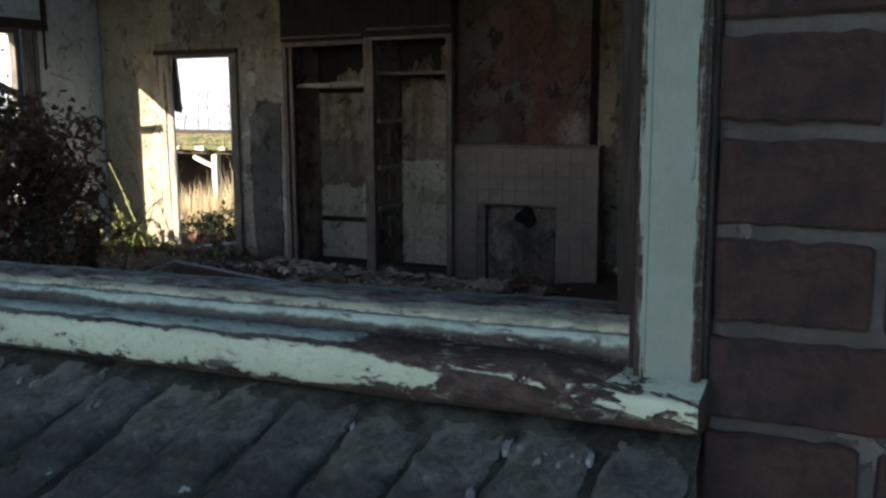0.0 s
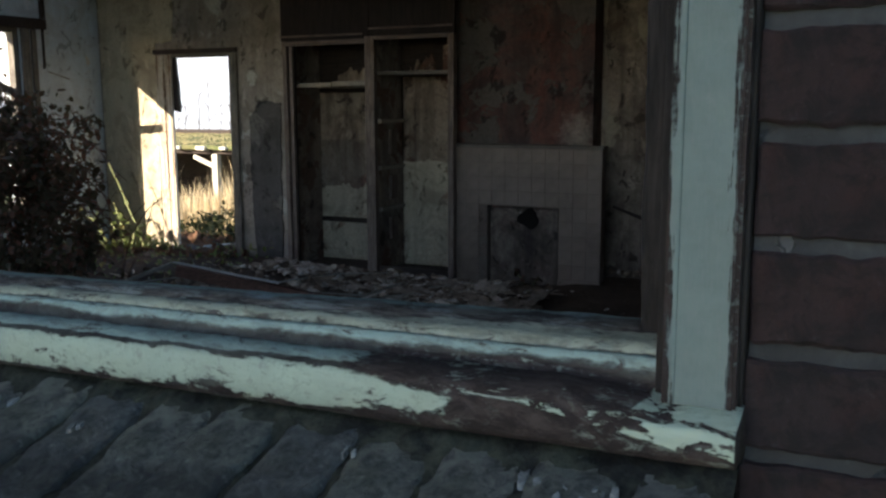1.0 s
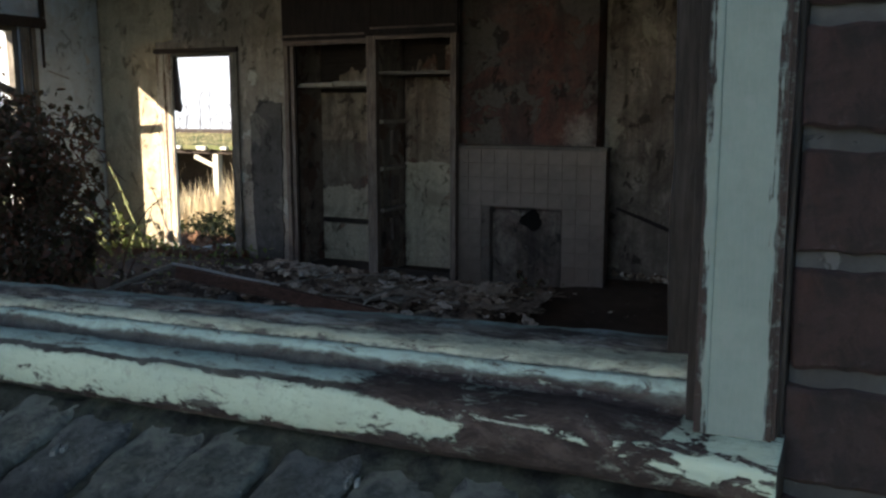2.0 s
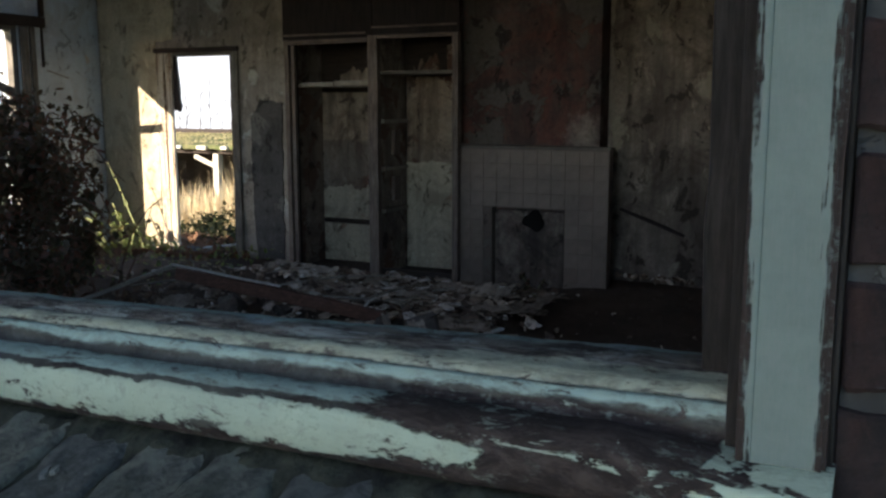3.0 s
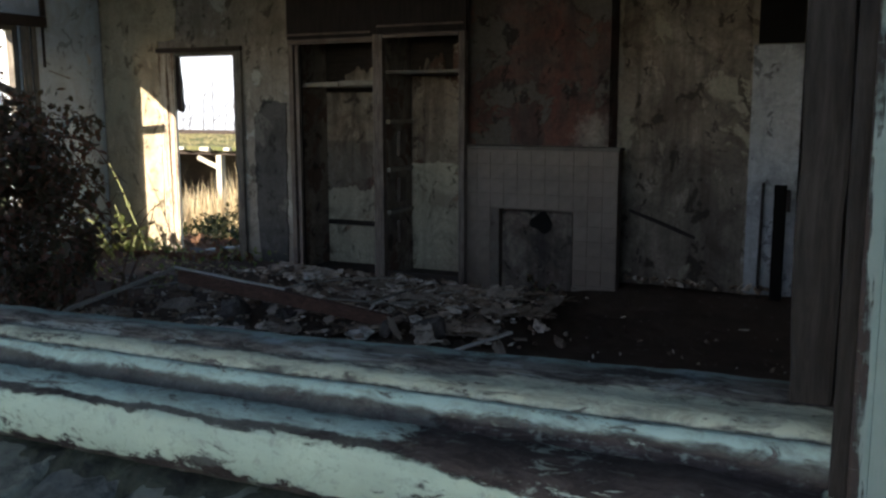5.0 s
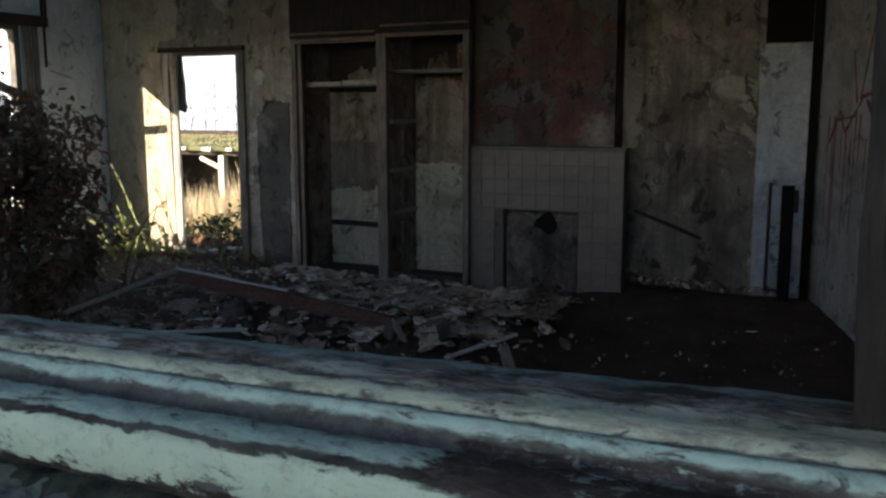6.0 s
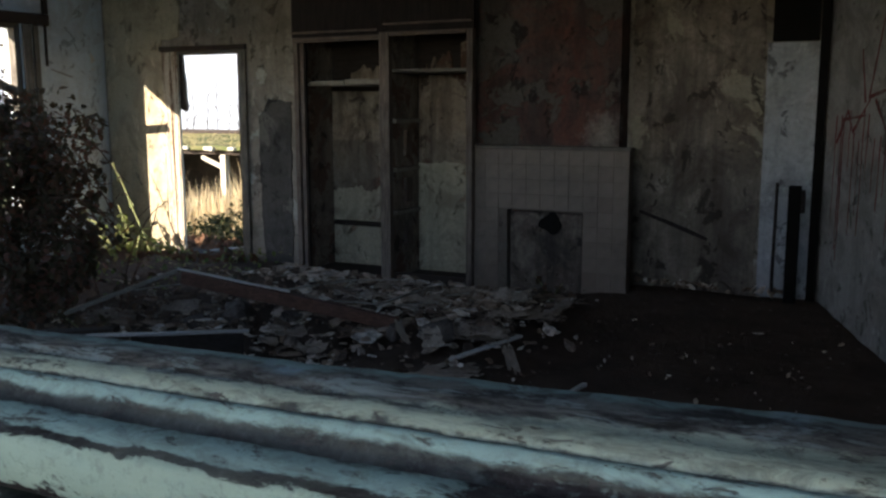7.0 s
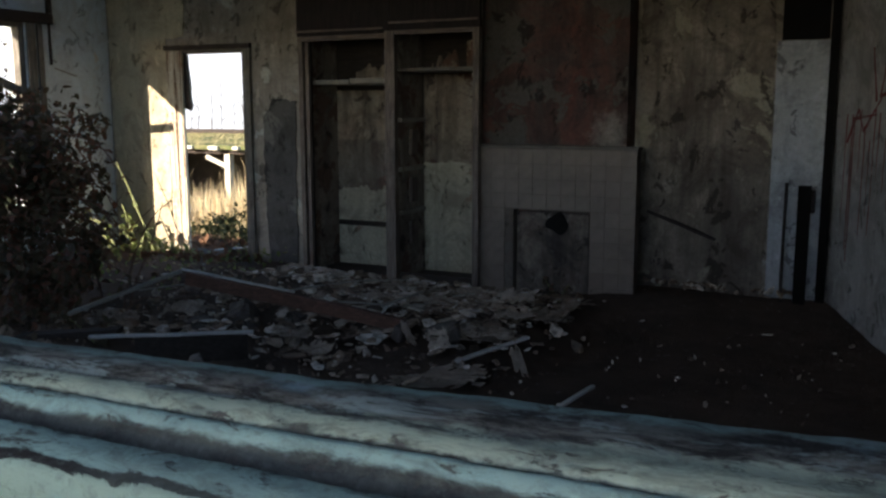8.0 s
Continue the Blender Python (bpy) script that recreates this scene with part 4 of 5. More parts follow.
bm = slab(OX0 + 0.014, OX1 - 0.012, Y_F + 0.034, Y_F + 0.05, 0.0, OT - 0.016, bevel=0.003)
hang(part("infill_board", bm, M_INFILL, label="stained board closing the opening"), fireplace)
# black disc laid on the board, painting the dark inside a flue hole
bm = bmesh.new()
pts = []
for k in range(26):
    a = k * math.tau / 26
    r = 0.072 + 0.045 * noise.noise(Vector((0.9 * math.cos(a), 0.9 * math.sin(a), 3)))
    pts.append((-2.268 + 1.12 * r * math.cos(a), 0.522 + r * math.sin(a)))
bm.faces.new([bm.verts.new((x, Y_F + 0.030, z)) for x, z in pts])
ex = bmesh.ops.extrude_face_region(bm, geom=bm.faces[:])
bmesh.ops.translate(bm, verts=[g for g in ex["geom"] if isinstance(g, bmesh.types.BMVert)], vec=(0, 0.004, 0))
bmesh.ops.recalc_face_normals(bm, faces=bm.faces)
hang(part("flue_hole_disc", bm, M_SHADE_CHAR, label="sooty black disc standing in for a round flue hole"), fireplace)

# ---- the right-hand alcove ----
alcove = wall_skin("mould_plaster", [(-1.78, 0.0), (-0.95, 0.0), (-0.93, 1.2), (-0.96, 2.72), (-1.78, 2.72)], Y_B - 0.001, 0.01, M_MOULD, "mould-stained plaster")
hatch = tagged(empty("wall_board", (-0.77, Y_B, 0.0)), "pale board over the corner, black sheet above painting a hole's dark", "wall board")
hang(part("board", rough(slab(-0.925, -0.618, Y_B - 0.022, Y_B - 0.001, 0.0, 1.715, bevel=0.003), 0.003, 6, 3), M_SHEET), hatch)
# black sheet on the solid wall stands in for a deep hole's shade
hang(part("dark_opening_sheet", slab(-0.90, -0.625, Y_B - 0.016, Y_B - 0.001, 1.72, 2.70), M_SHADE_CHAR), hatch)
corner_strip = tagged(part("corner_strip", rough(slab(-0.617, -0.565, Y_B - 0.06, Y_B - 0.001, -0.02, 2.74, bevel=0.004), 0.003, 5, 2), M_SHADE_CHAR), "black upright strip between the walls", "post")
iron_rod = tagged(part("iron_rod", tube(bmesh.new(), [(-0.80, 5.66, -0.03), (-0.822, 5.70, 0.2), (-0.82, 5.70, 0.55), (-0.818, 5.71, 0.84)], [0.012, 0.011, 0.010, 0.010], 7), M_METAL), "thin rusty iron rod leaning on the board", "rod")
bm = rough(slab(-0.745, -0.672, 5.66, 5.72, -0.05, 0.83, bevel=0.008), 0.005, 7, 2)
burnt_post = tagged(empty("burnt_post", (-0.70, 5.69, 0.0)), "burnt black timber post standing by the board", "post")
hang(part("timber", bm, M_SHADE_CHAR), burnt_post)
hang(part("bracket", rough(slab(-0.671, -0.645, 5.67, 5.70, 0.66, 0.80, bevel=0.006), 0.006, 20, 2), M_METAL), burnt_post)
bm = tube(bmesh.new(), [(-1.71, Y_B - 0.02, 0.612), (-1.52, Y_B - 0.02, 0.545), (-1.36, Y_B - 0.02, 0.485), (-1.25, Y_B - 0.02, 0.442)], [0.011, 0.014, 0.015, 0.010], 6)
wall_pipe = tagged(part("wall_pipe", bm, M_METAL), "dark pipe running down across the plaster", "pipe")


def scrawl(strokes):
    """Drips and strokes of spray paint, a thin skin on the askew wall."""
    bm = bmesh.new()
    for (u0, z0), (u1, z1), w in strokes:
        n = 14
        pts = []
        for k in range(n + 1):
            s = k / n
            u, z = u0 + (u1 - u0) * s, z0 + (z1 - z0) * s
            u += 0.006 * noise.noise(Vector((u * 12, z * 12, 1)))
            pts.append((u, z, 1.9 * w * (0.6 + 0.5 * noise.noise(Vector((u0 * 9, z * 8, 5)))) * (1 - 0.4 * s)))
        d = Vector((u1 - u0, z1 - z0)).normalized()
        px, pz = -d.y, d.x
        for (ua, za, wa), (ub, zb, wb) in zip(pts, pts[1:]):
            q = [(ua - px * wa, za - pz * wa), (ub - px * wb, zb - pz * wb), (ub + px * wb, zb + pz * wb), (ua + px * wa, za + pz * wa)]
            bm.faces.new([bm.verts.new(RA + RW * u + RN * 0.003 + Vector((0, 0, z))) for u, z in q])
    bmesh.ops.remove_doubles(bm, verts=bm.verts, dist=1e-5)
    return bm


random.seed(5)
marks = [((0.20, 1.10), (0.33, 1.30), 0.012), ((0.33, 1.30), (0.40, 1.17), 0.011), ((0.40, 1.17), (0.60, 1.36), 0.013), ((0.54, 1.34), (0.47, 1.64), 0.011),
         ((0.58, 1.36), (0.72, 1.82), 0.011), ((0.58, 1.37), (0.95, 1.44), 0.012), ((0.66, 1.36), (0.80, 1.20), 0.010), ((0.26, 1.24), (0.56, 1.27), 0.009)]
for k in range(13):
    u = 0.18 + 0.062 * k + random.uniform(-0.02, 0.02)
    z = random.uniform(1.12, 1.32)
    marks.append(((u, z), (u - 0.012, z - random.uniform(0.30, 0.85)), 0.0070))
hang(part("red_scrawl", scrawl(marks), M_RED, label="dripping red spray-painted scrawl"), wall_right)

# ---- bramble, weeds and other plants in the room ----
def leaf(bm, at, way, up, size):
    """One leaf folded along its rib, pointed, with a waist at the stalk."""
    way = Vector(way).normalized()
    side = way.cross(Vector(up))
    side = side.normalized() if side.length > 1e-3 else way.orthogonal().normalized()
    nor = side.cross(way)
    at = Vector(at)
    a = bm.verts.new(at)
    b = bm.verts.new(at + way * size * 0.5 - nor * size * 0.08)
    t = bm.verts.new(at + way * size - nor * size * 0.18)
    for sgn in (1, -1):
        p = bm.verts.new(at + way * size * 0.28 + side * sgn * size * 0.30)
        q = bm.verts.new(at + way * size * 0.70 + side * sgn * size * 0.24 - nor * size * 0.05)
        fs = ((a, p, q, b), (b, q, t)) if sgn > 0 else ((a, b, q, p), (b, t, q))
        for f in fs:
            bm.faces.new(f)


def unit():
    v = Vector((random.gauss(0, 1), random.gauss(0, 1), random.gauss(0, 1)))
    return v.normalized()


def arch(base, tip, lift, n=9, wob=0.03):
    """Points of an arching stem from base to tip."""
    base, tip = Vector(base), Vector(tip)
    off = unit() * 10
    return [base.lerp(tip, k / n) + Vector((0, 0, lift * math.sin(math.pi * k / n))) + noise.noise_vector(base.lerp(tip, k / n) * 3 + off) * wob for k in range(n + 1)]


random.seed(21)
bramble = tagged(empty("bramble_bush", (-4.8, 3.4, 0.0)), "tangled dark bramble bush growing through the floor", "bush")


def bramble_top(x):
    """The height of the bush at x."""
    stops = [(-6.2, 1.5), (-5.3, 1.46), (-5.0, 1.38), (-4.85, 1.30), (-4.62, 1.27), (-4.45, 1.14), (-4.28, 0.92), (-4.14, 0.62), (-4.02, 0.36), (-3.85, 0.12)]
    for (x0, z0), (x1, z1) in zip(stops, stops[1:]):
        if x0 <= x <= x1:
            return z0 + (z1 - z0) * (x - x0) / (x1 - x0)
    return 0.0


leaves, stems = bmesh.new(), []
for k in range(64):
    bx, by = random.uniform(-5.9, -4.3), random.uniform(2.9, 3.9)
    tx = min(-3.9, bx + random.uniform(-0.35, 0.75))
    tz = bramble_top(tx) * random.uniform(0.55, 1.04)
    pts = arch((bx, by, -0.03), (tx, by + random.uniform(-0.35, 0.35), tz), random.uniform(0.0, 0.25))
    stems.append(pts)
    for p in pts[2:]:
        for _ in range(random.randint(5, 10)):
            d = unit()
            q = p + d * random.uniform(0.01, 0.08)
            if q.z < bramble_top(q.x) * 1.08 + 0.02 and (q.x < 0.12 - (1.11 - 0.08 * min(1.0, q.z / 0.8)) * (q.y + 0.73) or random.random() < 0.04):
                leaf(leaves, q, (d + Vector((0.3, -0.3, -0.3))), unit() * 0.5 + Vector((0, 0, 1)), random.uniform(0.030, 0.068))
for k in range(15000):
    x = random.uniform(-5.35, -3.95)
    z = bramble_top(x) * random.random() ** 0.7
    y = 3.4 + random.gauss(0, 0.28)
    if noise.noise(Vector((x * 5, y * 5, z * 5))) < ((0.30 if z < 0.85 else 0.12) if x > -4.75 else -0.2) or x > 0.12 - (1.11 - 0.07 * min(1.0, z / 0.8)) * (y + 0.73):
        continue
    leaf(leaves, (x, y, z), unit() + Vector((0.2, -0.2, -0.3)), unit() * 0.5 + Vector((0, 0, 1)), random.uniform(0.030, 0.068))
for k in range(20):
    by, z1 = random.uniform(3.2, 3.8), random.uniform(0.45, 1.05)
    edge = 0.12 - (1.11 - 0.07 * min(1.0, z1 / 0.8)) * (by + 0.73)
    pts = arch((edge - random.uniform(0.35, 0.7), by, z1 + random.uniform(0.0, 0.25)), (edge + random.uniform(0.02, 0.24), by, z1 - random.uniform(0.05, 0.25)), random.uniform(0.04, 0.16), 12, 0.05)
    stems.insert(0, pts)
    for p in pts[3:]:
        for _ in range(random.randint(0, 2)):
            leaf(leaves, p, unit() + Vector((0.4, -0.2, -0.5)), unit() * 0.6 + Vector((0, 0, 1)), random.uniform(0.03, 0.065))
hang(part("leaves", leaves, M_BRAMBLE), bramble)
for pts in [s for s in stems if s[0].x < -4.4][:60]:
    n = len(pts)
    hang(part("stem", tube(bmesh.new(), pts, [0.006 - 0.004 * k / n for k in range(n)], 5), M_STEM), bramble)


def weed(base, tips, material, label, name="weed", size=(0.04, 0.08), every=2, stalk=0.004):
    ob = tagged(empty(name, base), label, "weed")
    lv = bmesh.new()
    for tip, lift in tips:
        pts = arch(base, tip, lift, 10, 0.015)
        n = len(pts)
        hang(part("stalk", tube(bmesh.new(), pts, [stalk * (1 - 0.6 * k / n) for k in range(n)], 5), M_STALK), ob)
        for p in pts[2::every]:
            for _ in range(2):
                leaf(lv, p, unit() + Vector((0, -0.2, 0.1)), Vector((0, 0, 1)) + unit() * 0.4, random.uniform(*size))
    hang(part("leaves", lv, material), ob)
    return ob


weed((-6.03, 5.25, 0.02), [((-6.30, 5.20, 0.30), 0.03), ((-6.38, 5.15, 0.36), 0.14), ((-6.20, 5.10, 0.20), 0.05)], M_WEED, "sunlit arching weed with pale green leaves", size=(0.07, 0.12), every=3, stalk=0.011)
weed((-6.10, 5.50, 0.02), [((-6.28, 5.50, 0.47), 0.02), ((-6.27, 5.45, 0.28), 0.02), ((-6.18, 5.45, 0.38), 0.0), ((-5.98, 5.5, 0.26), 0.05)], M_WEED, "tall sunlit weed stalks beside the doorway", size=(0.06, 0.11), every=3, stalk=0.011)
weed((-5.90, 5.52, 0.02), [((-5.90, 5.52, 0.32), 0.02), ((-6.00, 5.48, 0.16), 0.05), ((-5.80, 5.48, 0.18), 0.04)], M_WEED, "leafy weed before the sunlit plaster", size=(0.05, 0.09), every=3)
weed((-5.90, 5.50, 0.02), [((-6.31, 5.50, 0.84), 0.02)], M_WEED, "long dry stem leaning up to the bramble", size=(0.04, 0.07), every=3, stalk=0.009)
weed((-5.98, 5.42, 0.02), [((-6.06, 5.3, 0.30), 0.03), ((-5.80, 5.36, 0.22), 0.06), ((-6.15, 5.3, 0.16), 0.05)], M_WEED, "low sunlit weed beside the doorway", size=(0.06, 0.10))
weed((-6.33, 4.95, 0.0), [((-6.42, 4.88, 0.15), 0.02), ((-6.25, 4.92, 0.16), 0.02)], M_WEED, "small bright weed on the earth floor", size=(0.05, 0.09), every=1)
weed((-6.18, 5.05, 0.0), [((-6.24, 5.0, 0.14), 0.02), ((-6.08, 5.02, 0.13), 0.02)], M_WEED, "small bright weed on the earth floor", size=(0.05, 0.08), every=1)
weed((-5.70, 5.60, 0.0), [((-5.85, 5.55, 0.14), 0.02), ((-5.56, 5.55, 0.10), 0.02), ((-5.7, 5.5, 0.13), 0.02)], M_WEED, "low weed on the door threshold", every=1)
weed((-2.16, 5.30, 0.0), [((-2.26, 5.26, 0.20), 0.02), ((-2.08, 5.26, 0.16), 0.02), ((-2.18, 5.2, 0.12), 0.03)], M_BRAMBLE, "small fern in front of the hearth", every=1, size=(0.03, 0.06))
weed((-4.42, 4.62, 0.04), [((-4.60, 4.55, 0.17), 0.03), ((-4.25, 4.55, 0.15), 0.03)], M_BRAMBLE, "dark weed among the rubble", every=1)
weed((-3.95, 3.05, 0.04), [((-4.15, 2.95, 0.24), 0.03), ((-3.8, 3.0, 0.2), 0.03)], M_BRAMBLE, "dark weed among the rubble", every=1)
weed((-4.95, 5.45, 0.02), [((-5.1, 5.4, 0.28), 0.03), ((-4.85, 5.4, 0.22), 0.03), ((-5.0, 5.35, 0.2), 0.05)], M_BRAMBLE, "dark weed by the door post", every=1)
bm = bmesh.new()
for k in range(560):
    x, y = random.uniform(-6.6, -4.5), random.uniform(4.1, 5.72)
    if noise.noise(Vector((x * 2.5, y * 2.5, 3))) < -0.15:
        continue
    leaf(bm, (x, y, floor_height(x, y) + random.random() ** 2 * 0.14), unit() + Vector((0, 0, 0.35)), Vector((0, 0, 1)) + unit() * 0.5, random.uniform(0.025, 0.06))
ground_cover = tagged(part("ground_cover", bm, M_WEED), "low green leaves covering the floor by the doorway", "ground cover", kind="stuff")
bm = bmesh.new()
for k in range(120):
    x, y = random.uniform(-5.9, -4.9), random.uniform(5.3, 5.85)
    m = Matrix.LocRotScale((x, y, floor_height(x, min(y, 5.7)) + 0.03), Euler((random.random() * 6, random.random() * 6, random.random() * 6)), (random.uniform(0.03, 0.10), 0.04, 0.03))
    bmesh.ops.create_icosphere(bm, subdivisions=1, radius=0.5, matrix=m)
threshold_rubble = tagged(part("threshold_rubble", bm, M_REDEARTH), "orange brick crumbs inside the doorway", "rubble", kind="stuff")
vine = tagged(empty("hanging_vine", (X_L - 0.05, 4.7, 2.0)), "bramble shoot hanging across the window opening", "vine")
lv = bmesh.new()
for tip in ((X_L - 0.05, 4.80, 1.76), (X_L - 0.08, 4.70, 1.62)):
    pts = arch((X_L - 0.06, 4.62, 1.93), tip, 0.02, 8, 0.03)
    hang(part("stem", tube(bmesh.new(), pts, 0.003, 5), M_STEM), vine)
    for p in pts[3::3]:
        for _ in range(1):
            leaf(lv, p, unit(), unit() + Vector((0, 0, 0.5)), random.uniform(0.03, 0.07))
hang(part("leaves", lv, M_BRAMBLE), vine)


# ---- rubble, boards and scraps on the floor ----
def chunk(bm, at, size, squash=0.42):
    """A broken lump with flat, uneven sides."""
    m = Matrix.LocRotScale(at, Euler((random.random() * 6, random.random() * 6, random.random() * 6)), (size, size * random.uniform(0.55, 1.0), size * squash))
    vs = bmesh.ops.create_icosphere(bm, subdivisions=1, radius=0.5, matrix=m)["verts"]
    o = unit() * 20
    for v in vs:
        v.co += noise.noise_vector((v.co - Vector(at)) * (2.2 / size) + o) * size * 0.24


def flake(bm, at, size, tilt=0.25, thick=0.006):
    """A thin broken sheet with an uneven outline, bent a little."""
    n = random.randint(6, 9)
    turn = Euler((random.gauss(0, tilt), random.gauss(0, tilt), random.random() * 6)).to_matrix()
    at = Vector(at)
    pts = []
    for k in range(n):
        a = k * math.tau / n + random.uniform(-0.25, 0.25)
        r = size * 0.5 * random.uniform(0.55, 1.1)
        pts.append(turn @ Vector((r * math.cos(a), 0.62 * r * math.sin(a), random.uniform(-0.05, 0.05) * size)))
    top, bot = [bm.verts.new(at + p + Vector((0, 0, thick))) for p in pts], [bm.verts.new(at + p) for p in pts]
    ct, cb = bm.verts.new(at + Vector((0, 0, thick + 0.05 * size))), bm.verts.new(at + Vector((0, 0, 0.05 * size)))
    for k in range(n):
        j = (k + 1) % n
        bm.faces.new((top[k], top[j], ct))
        bm.faces.new((bot[j], bot[k], cb))
        bm.faces.new((bot[k], bot[j], top[j], top[k]))


random.seed(31)
bm = bmesh.new()
for k in range(1500):
    x, y = random.uniform(-6.3, -1.75), random.uniform(1.0, 5.35)
    if x > -2.1 and random.random() < 0.6 or x < -5.0 and random.random() < 0.6:
        continue
    s = random.choice((0.02, 0.025, 0.03, 0.04, 0.05, 0.06, 0.11)) * random.uniform(0.7, 1.3)
    chunk(bm, (x, y, floor_height(x, y) + s * 0.10), s)
rubble = tagged(part("rubble", bm, M_RUBBLE), "heap of broken plaster and stone on the floor", "rubble", kind="stuff")
bm = bmesh.new()
for k in range(1100):
    x, y = random.gauss(-3.3, 0.75), random.uniform(3.2, 5.40)
    if random.random() < 0.62:
        x, y = random.gauss(-2.65, 0.45), random.gauss(4.85, 0.28)
    if x > -1.9 or y > 5.42:
        continue
    flake(bm, (x, y, floor_height(x, y) + 0.025 + random.random() * 0.02), random.choice((0.03, 0.045, 0.06, 0.09, 0.16)) * random.uniform(0.8, 1.3), 0.2)
plaster_scraps = tagged(part("plaster_scraps", bm, M_FLAKE), "scattered pale flakes of fallen plaster", "rubble", kind="stuff")
fallen = tagged(empty("fallen_plaster", (-2.5, 4.5, 0.0)), "pale pieces of fallen plaster strewn over dark earth", "rubble")


def chip(at, size, tilt):
    """One piece of fallen plaster lying apart."""
    bm = bmesh.new()
    flake(bm, at, size, tilt)
    hang(part("plaster_piece", bm, M_CHIP), fallen)


for k in range(60):
    x, y = random.uniform(-4.35, -3.5), random.uniform(4.95, 5.40)
    chip((x, y, floor_height(x, y) + 0.03 + random.random() * 0.03), random.uniform(0.06, 0.24), 0.4)
for k in range(70):
    x, y = random.uniform(-3.9, -3.3), random.uniform(3.1, 3.7)
    chip((x, y, floor_height(x, y) + 0.03), random.uniform(0.03, 0.10), 0.35)
for k in range(46):
    x = random.uniform(-1.7, -0.75)
    y = 5.72 - abs(random.gauss(0, 0.05))
    chip((x, y, floor_height(x, y) + 0.05), random.uniform(0.03, 0.10), 0.5)
for k in range(90):
    x, y = random.uniform(-1.8, -0.3), random.uniform(2.4, 5.2)
    chip((x, y, floor_height(x, y) + 0.008), 0.012 + 0.05 * random.random() ** 3, 0.5)


def plank(name, a, b, wide, thick, material, label, category, roll=0.0, wear=0.004):
    """A board or beam that lies from a to b."""
    a, b = Vector(a), Vector(b)
    n = (b - a).length
    bm = slab(-wide / 2, wide / 2, -thick / 2, thick / 2, 0, n, bevel=min(wide, thick) * 0.12)
    bmesh.ops.subdivide_edges(bm, edges=[e for e in bm.edges if abs(e.verts[0].co.z - e.verts[1].co.z) > n * 0.6], cuts=7)
    for v in bm.verts:
        v.co += noise.noise_vector(v.co * 5) * wear
    q = (b - a).to_track_quat("Z", "Y").to_matrix().to_4x4() @ pose(0, 0, 0, 0, 0, roll)
    bmesh.ops.transform(bm, matrix=Matrix.Translation(a) @ q, verts=bm.verts)
    ob = part(name, bm, material, label=label)
    return tagged(ob, label, category)


plank("roof_beam", (-3.89, 3.68, 0.325), (-2.66, 4.08, 0.085), 0.055, 0.075, M_REDBEAM, "reddish timber beam fallen across the rubble", "beam")
plank("batten", (-3.89, 3.64, 0.385), (-3.25, 3.86, 0.262), 0.018, 0.012, M_WHITEWOOD, "thin white batten lying along the beam", "batten")
plank("batten", (-3.90, 3.64, 0.372), (-4.12, 2.98, 0.215), 0.026, 0.020, M_STICK, "pale grey batten leaning on the beam", "batten")
plank("fallen_board", (-4.25, 2.80, 0.13), (-3.75, 3.02, 0.17), 0.09, 0.03, M_DARKWOOD, "dark rotten board on the rubble", "board")
plank("lath", (-3.79, 4.57, 0.10), (-3.53, 5.03, 0.11), 0.022, 0.010, M_STICK, "thin pale lath lying on the rubble", "lath")
plank("lath", (-2.99, 4.41, 0.10), (-2.95, 4.86, 0.11), 0.025, 0.010, M_STICK, "thin pale lath lying on the rubble", "lath")
plank("lath", (-4.16, 4.94, 0.10), (-4.04, 5.00, 0.11), 0.030, 0.010, M_STICK, "thin pale lath lying on the rubble", "lath")
plank("lath", (-2.73, 4.86, 0.10), (-2.61, 4.95, 0.11), 0.030, 0.010, M_STICK, "thin pale lath lying on the rubble", "lath")
broken = tagged(empty("broken_board", (-3.3, 2.95, 0.05)), "fallen dark board with a white-painted top edge", "board")
hang(plank("face", (-3.50, 2.87, 0.130), (-3.03, 3.155, 0.135), 0.022, 0.13, M_DARKWOOD, "", ""), broken)
hang(plank("edge", (-3.68, 2.75, 0.205), (-3.00, 3.165, 0.212), 0.034, 0.014, M_WHITEWOOD, "white painted edge", ""), broken)
plank("batten", (-1.45, 3.29, 0.012), (-1.39, 3.62, 0.03), 0.022, 0.012, M_WHITEWOOD, "short pale batten on the black earth", "batten")
plank("batten", (-2.10, 3.62, 0.06), (-1.90, 4.08, 0.10), 0.03, 0.012, M_WHITEWOOD, "pale split batten on torn paper", "batten")
for a, b in (((-4.35, 5.2, 0.09), (-3.85, 5.3, 0.10)), ((-3.9, 4.95, 0.08), (-3.25, 5.22, 0.10)), ((-2.95, 4.6, 0.07), (-2.45, 4.9, 0.09)), ((-2.6, 5.25, 0.07), (-2.1, 5.2, 0.07)),
             ((-4.7, 4.1, 0.1), (-4.2, 4.5, 0.16)), ((-5.0, 5.2, 0.06), (-4.4, 5.0, 0.09)), ((-3.3, 4.4, 0.1), (-2.8, 4.62, 0.06))):
    plank("lath", a, b, 0.024, 0.008, M_STICK, "thin broken lath on the rubble", "lath")


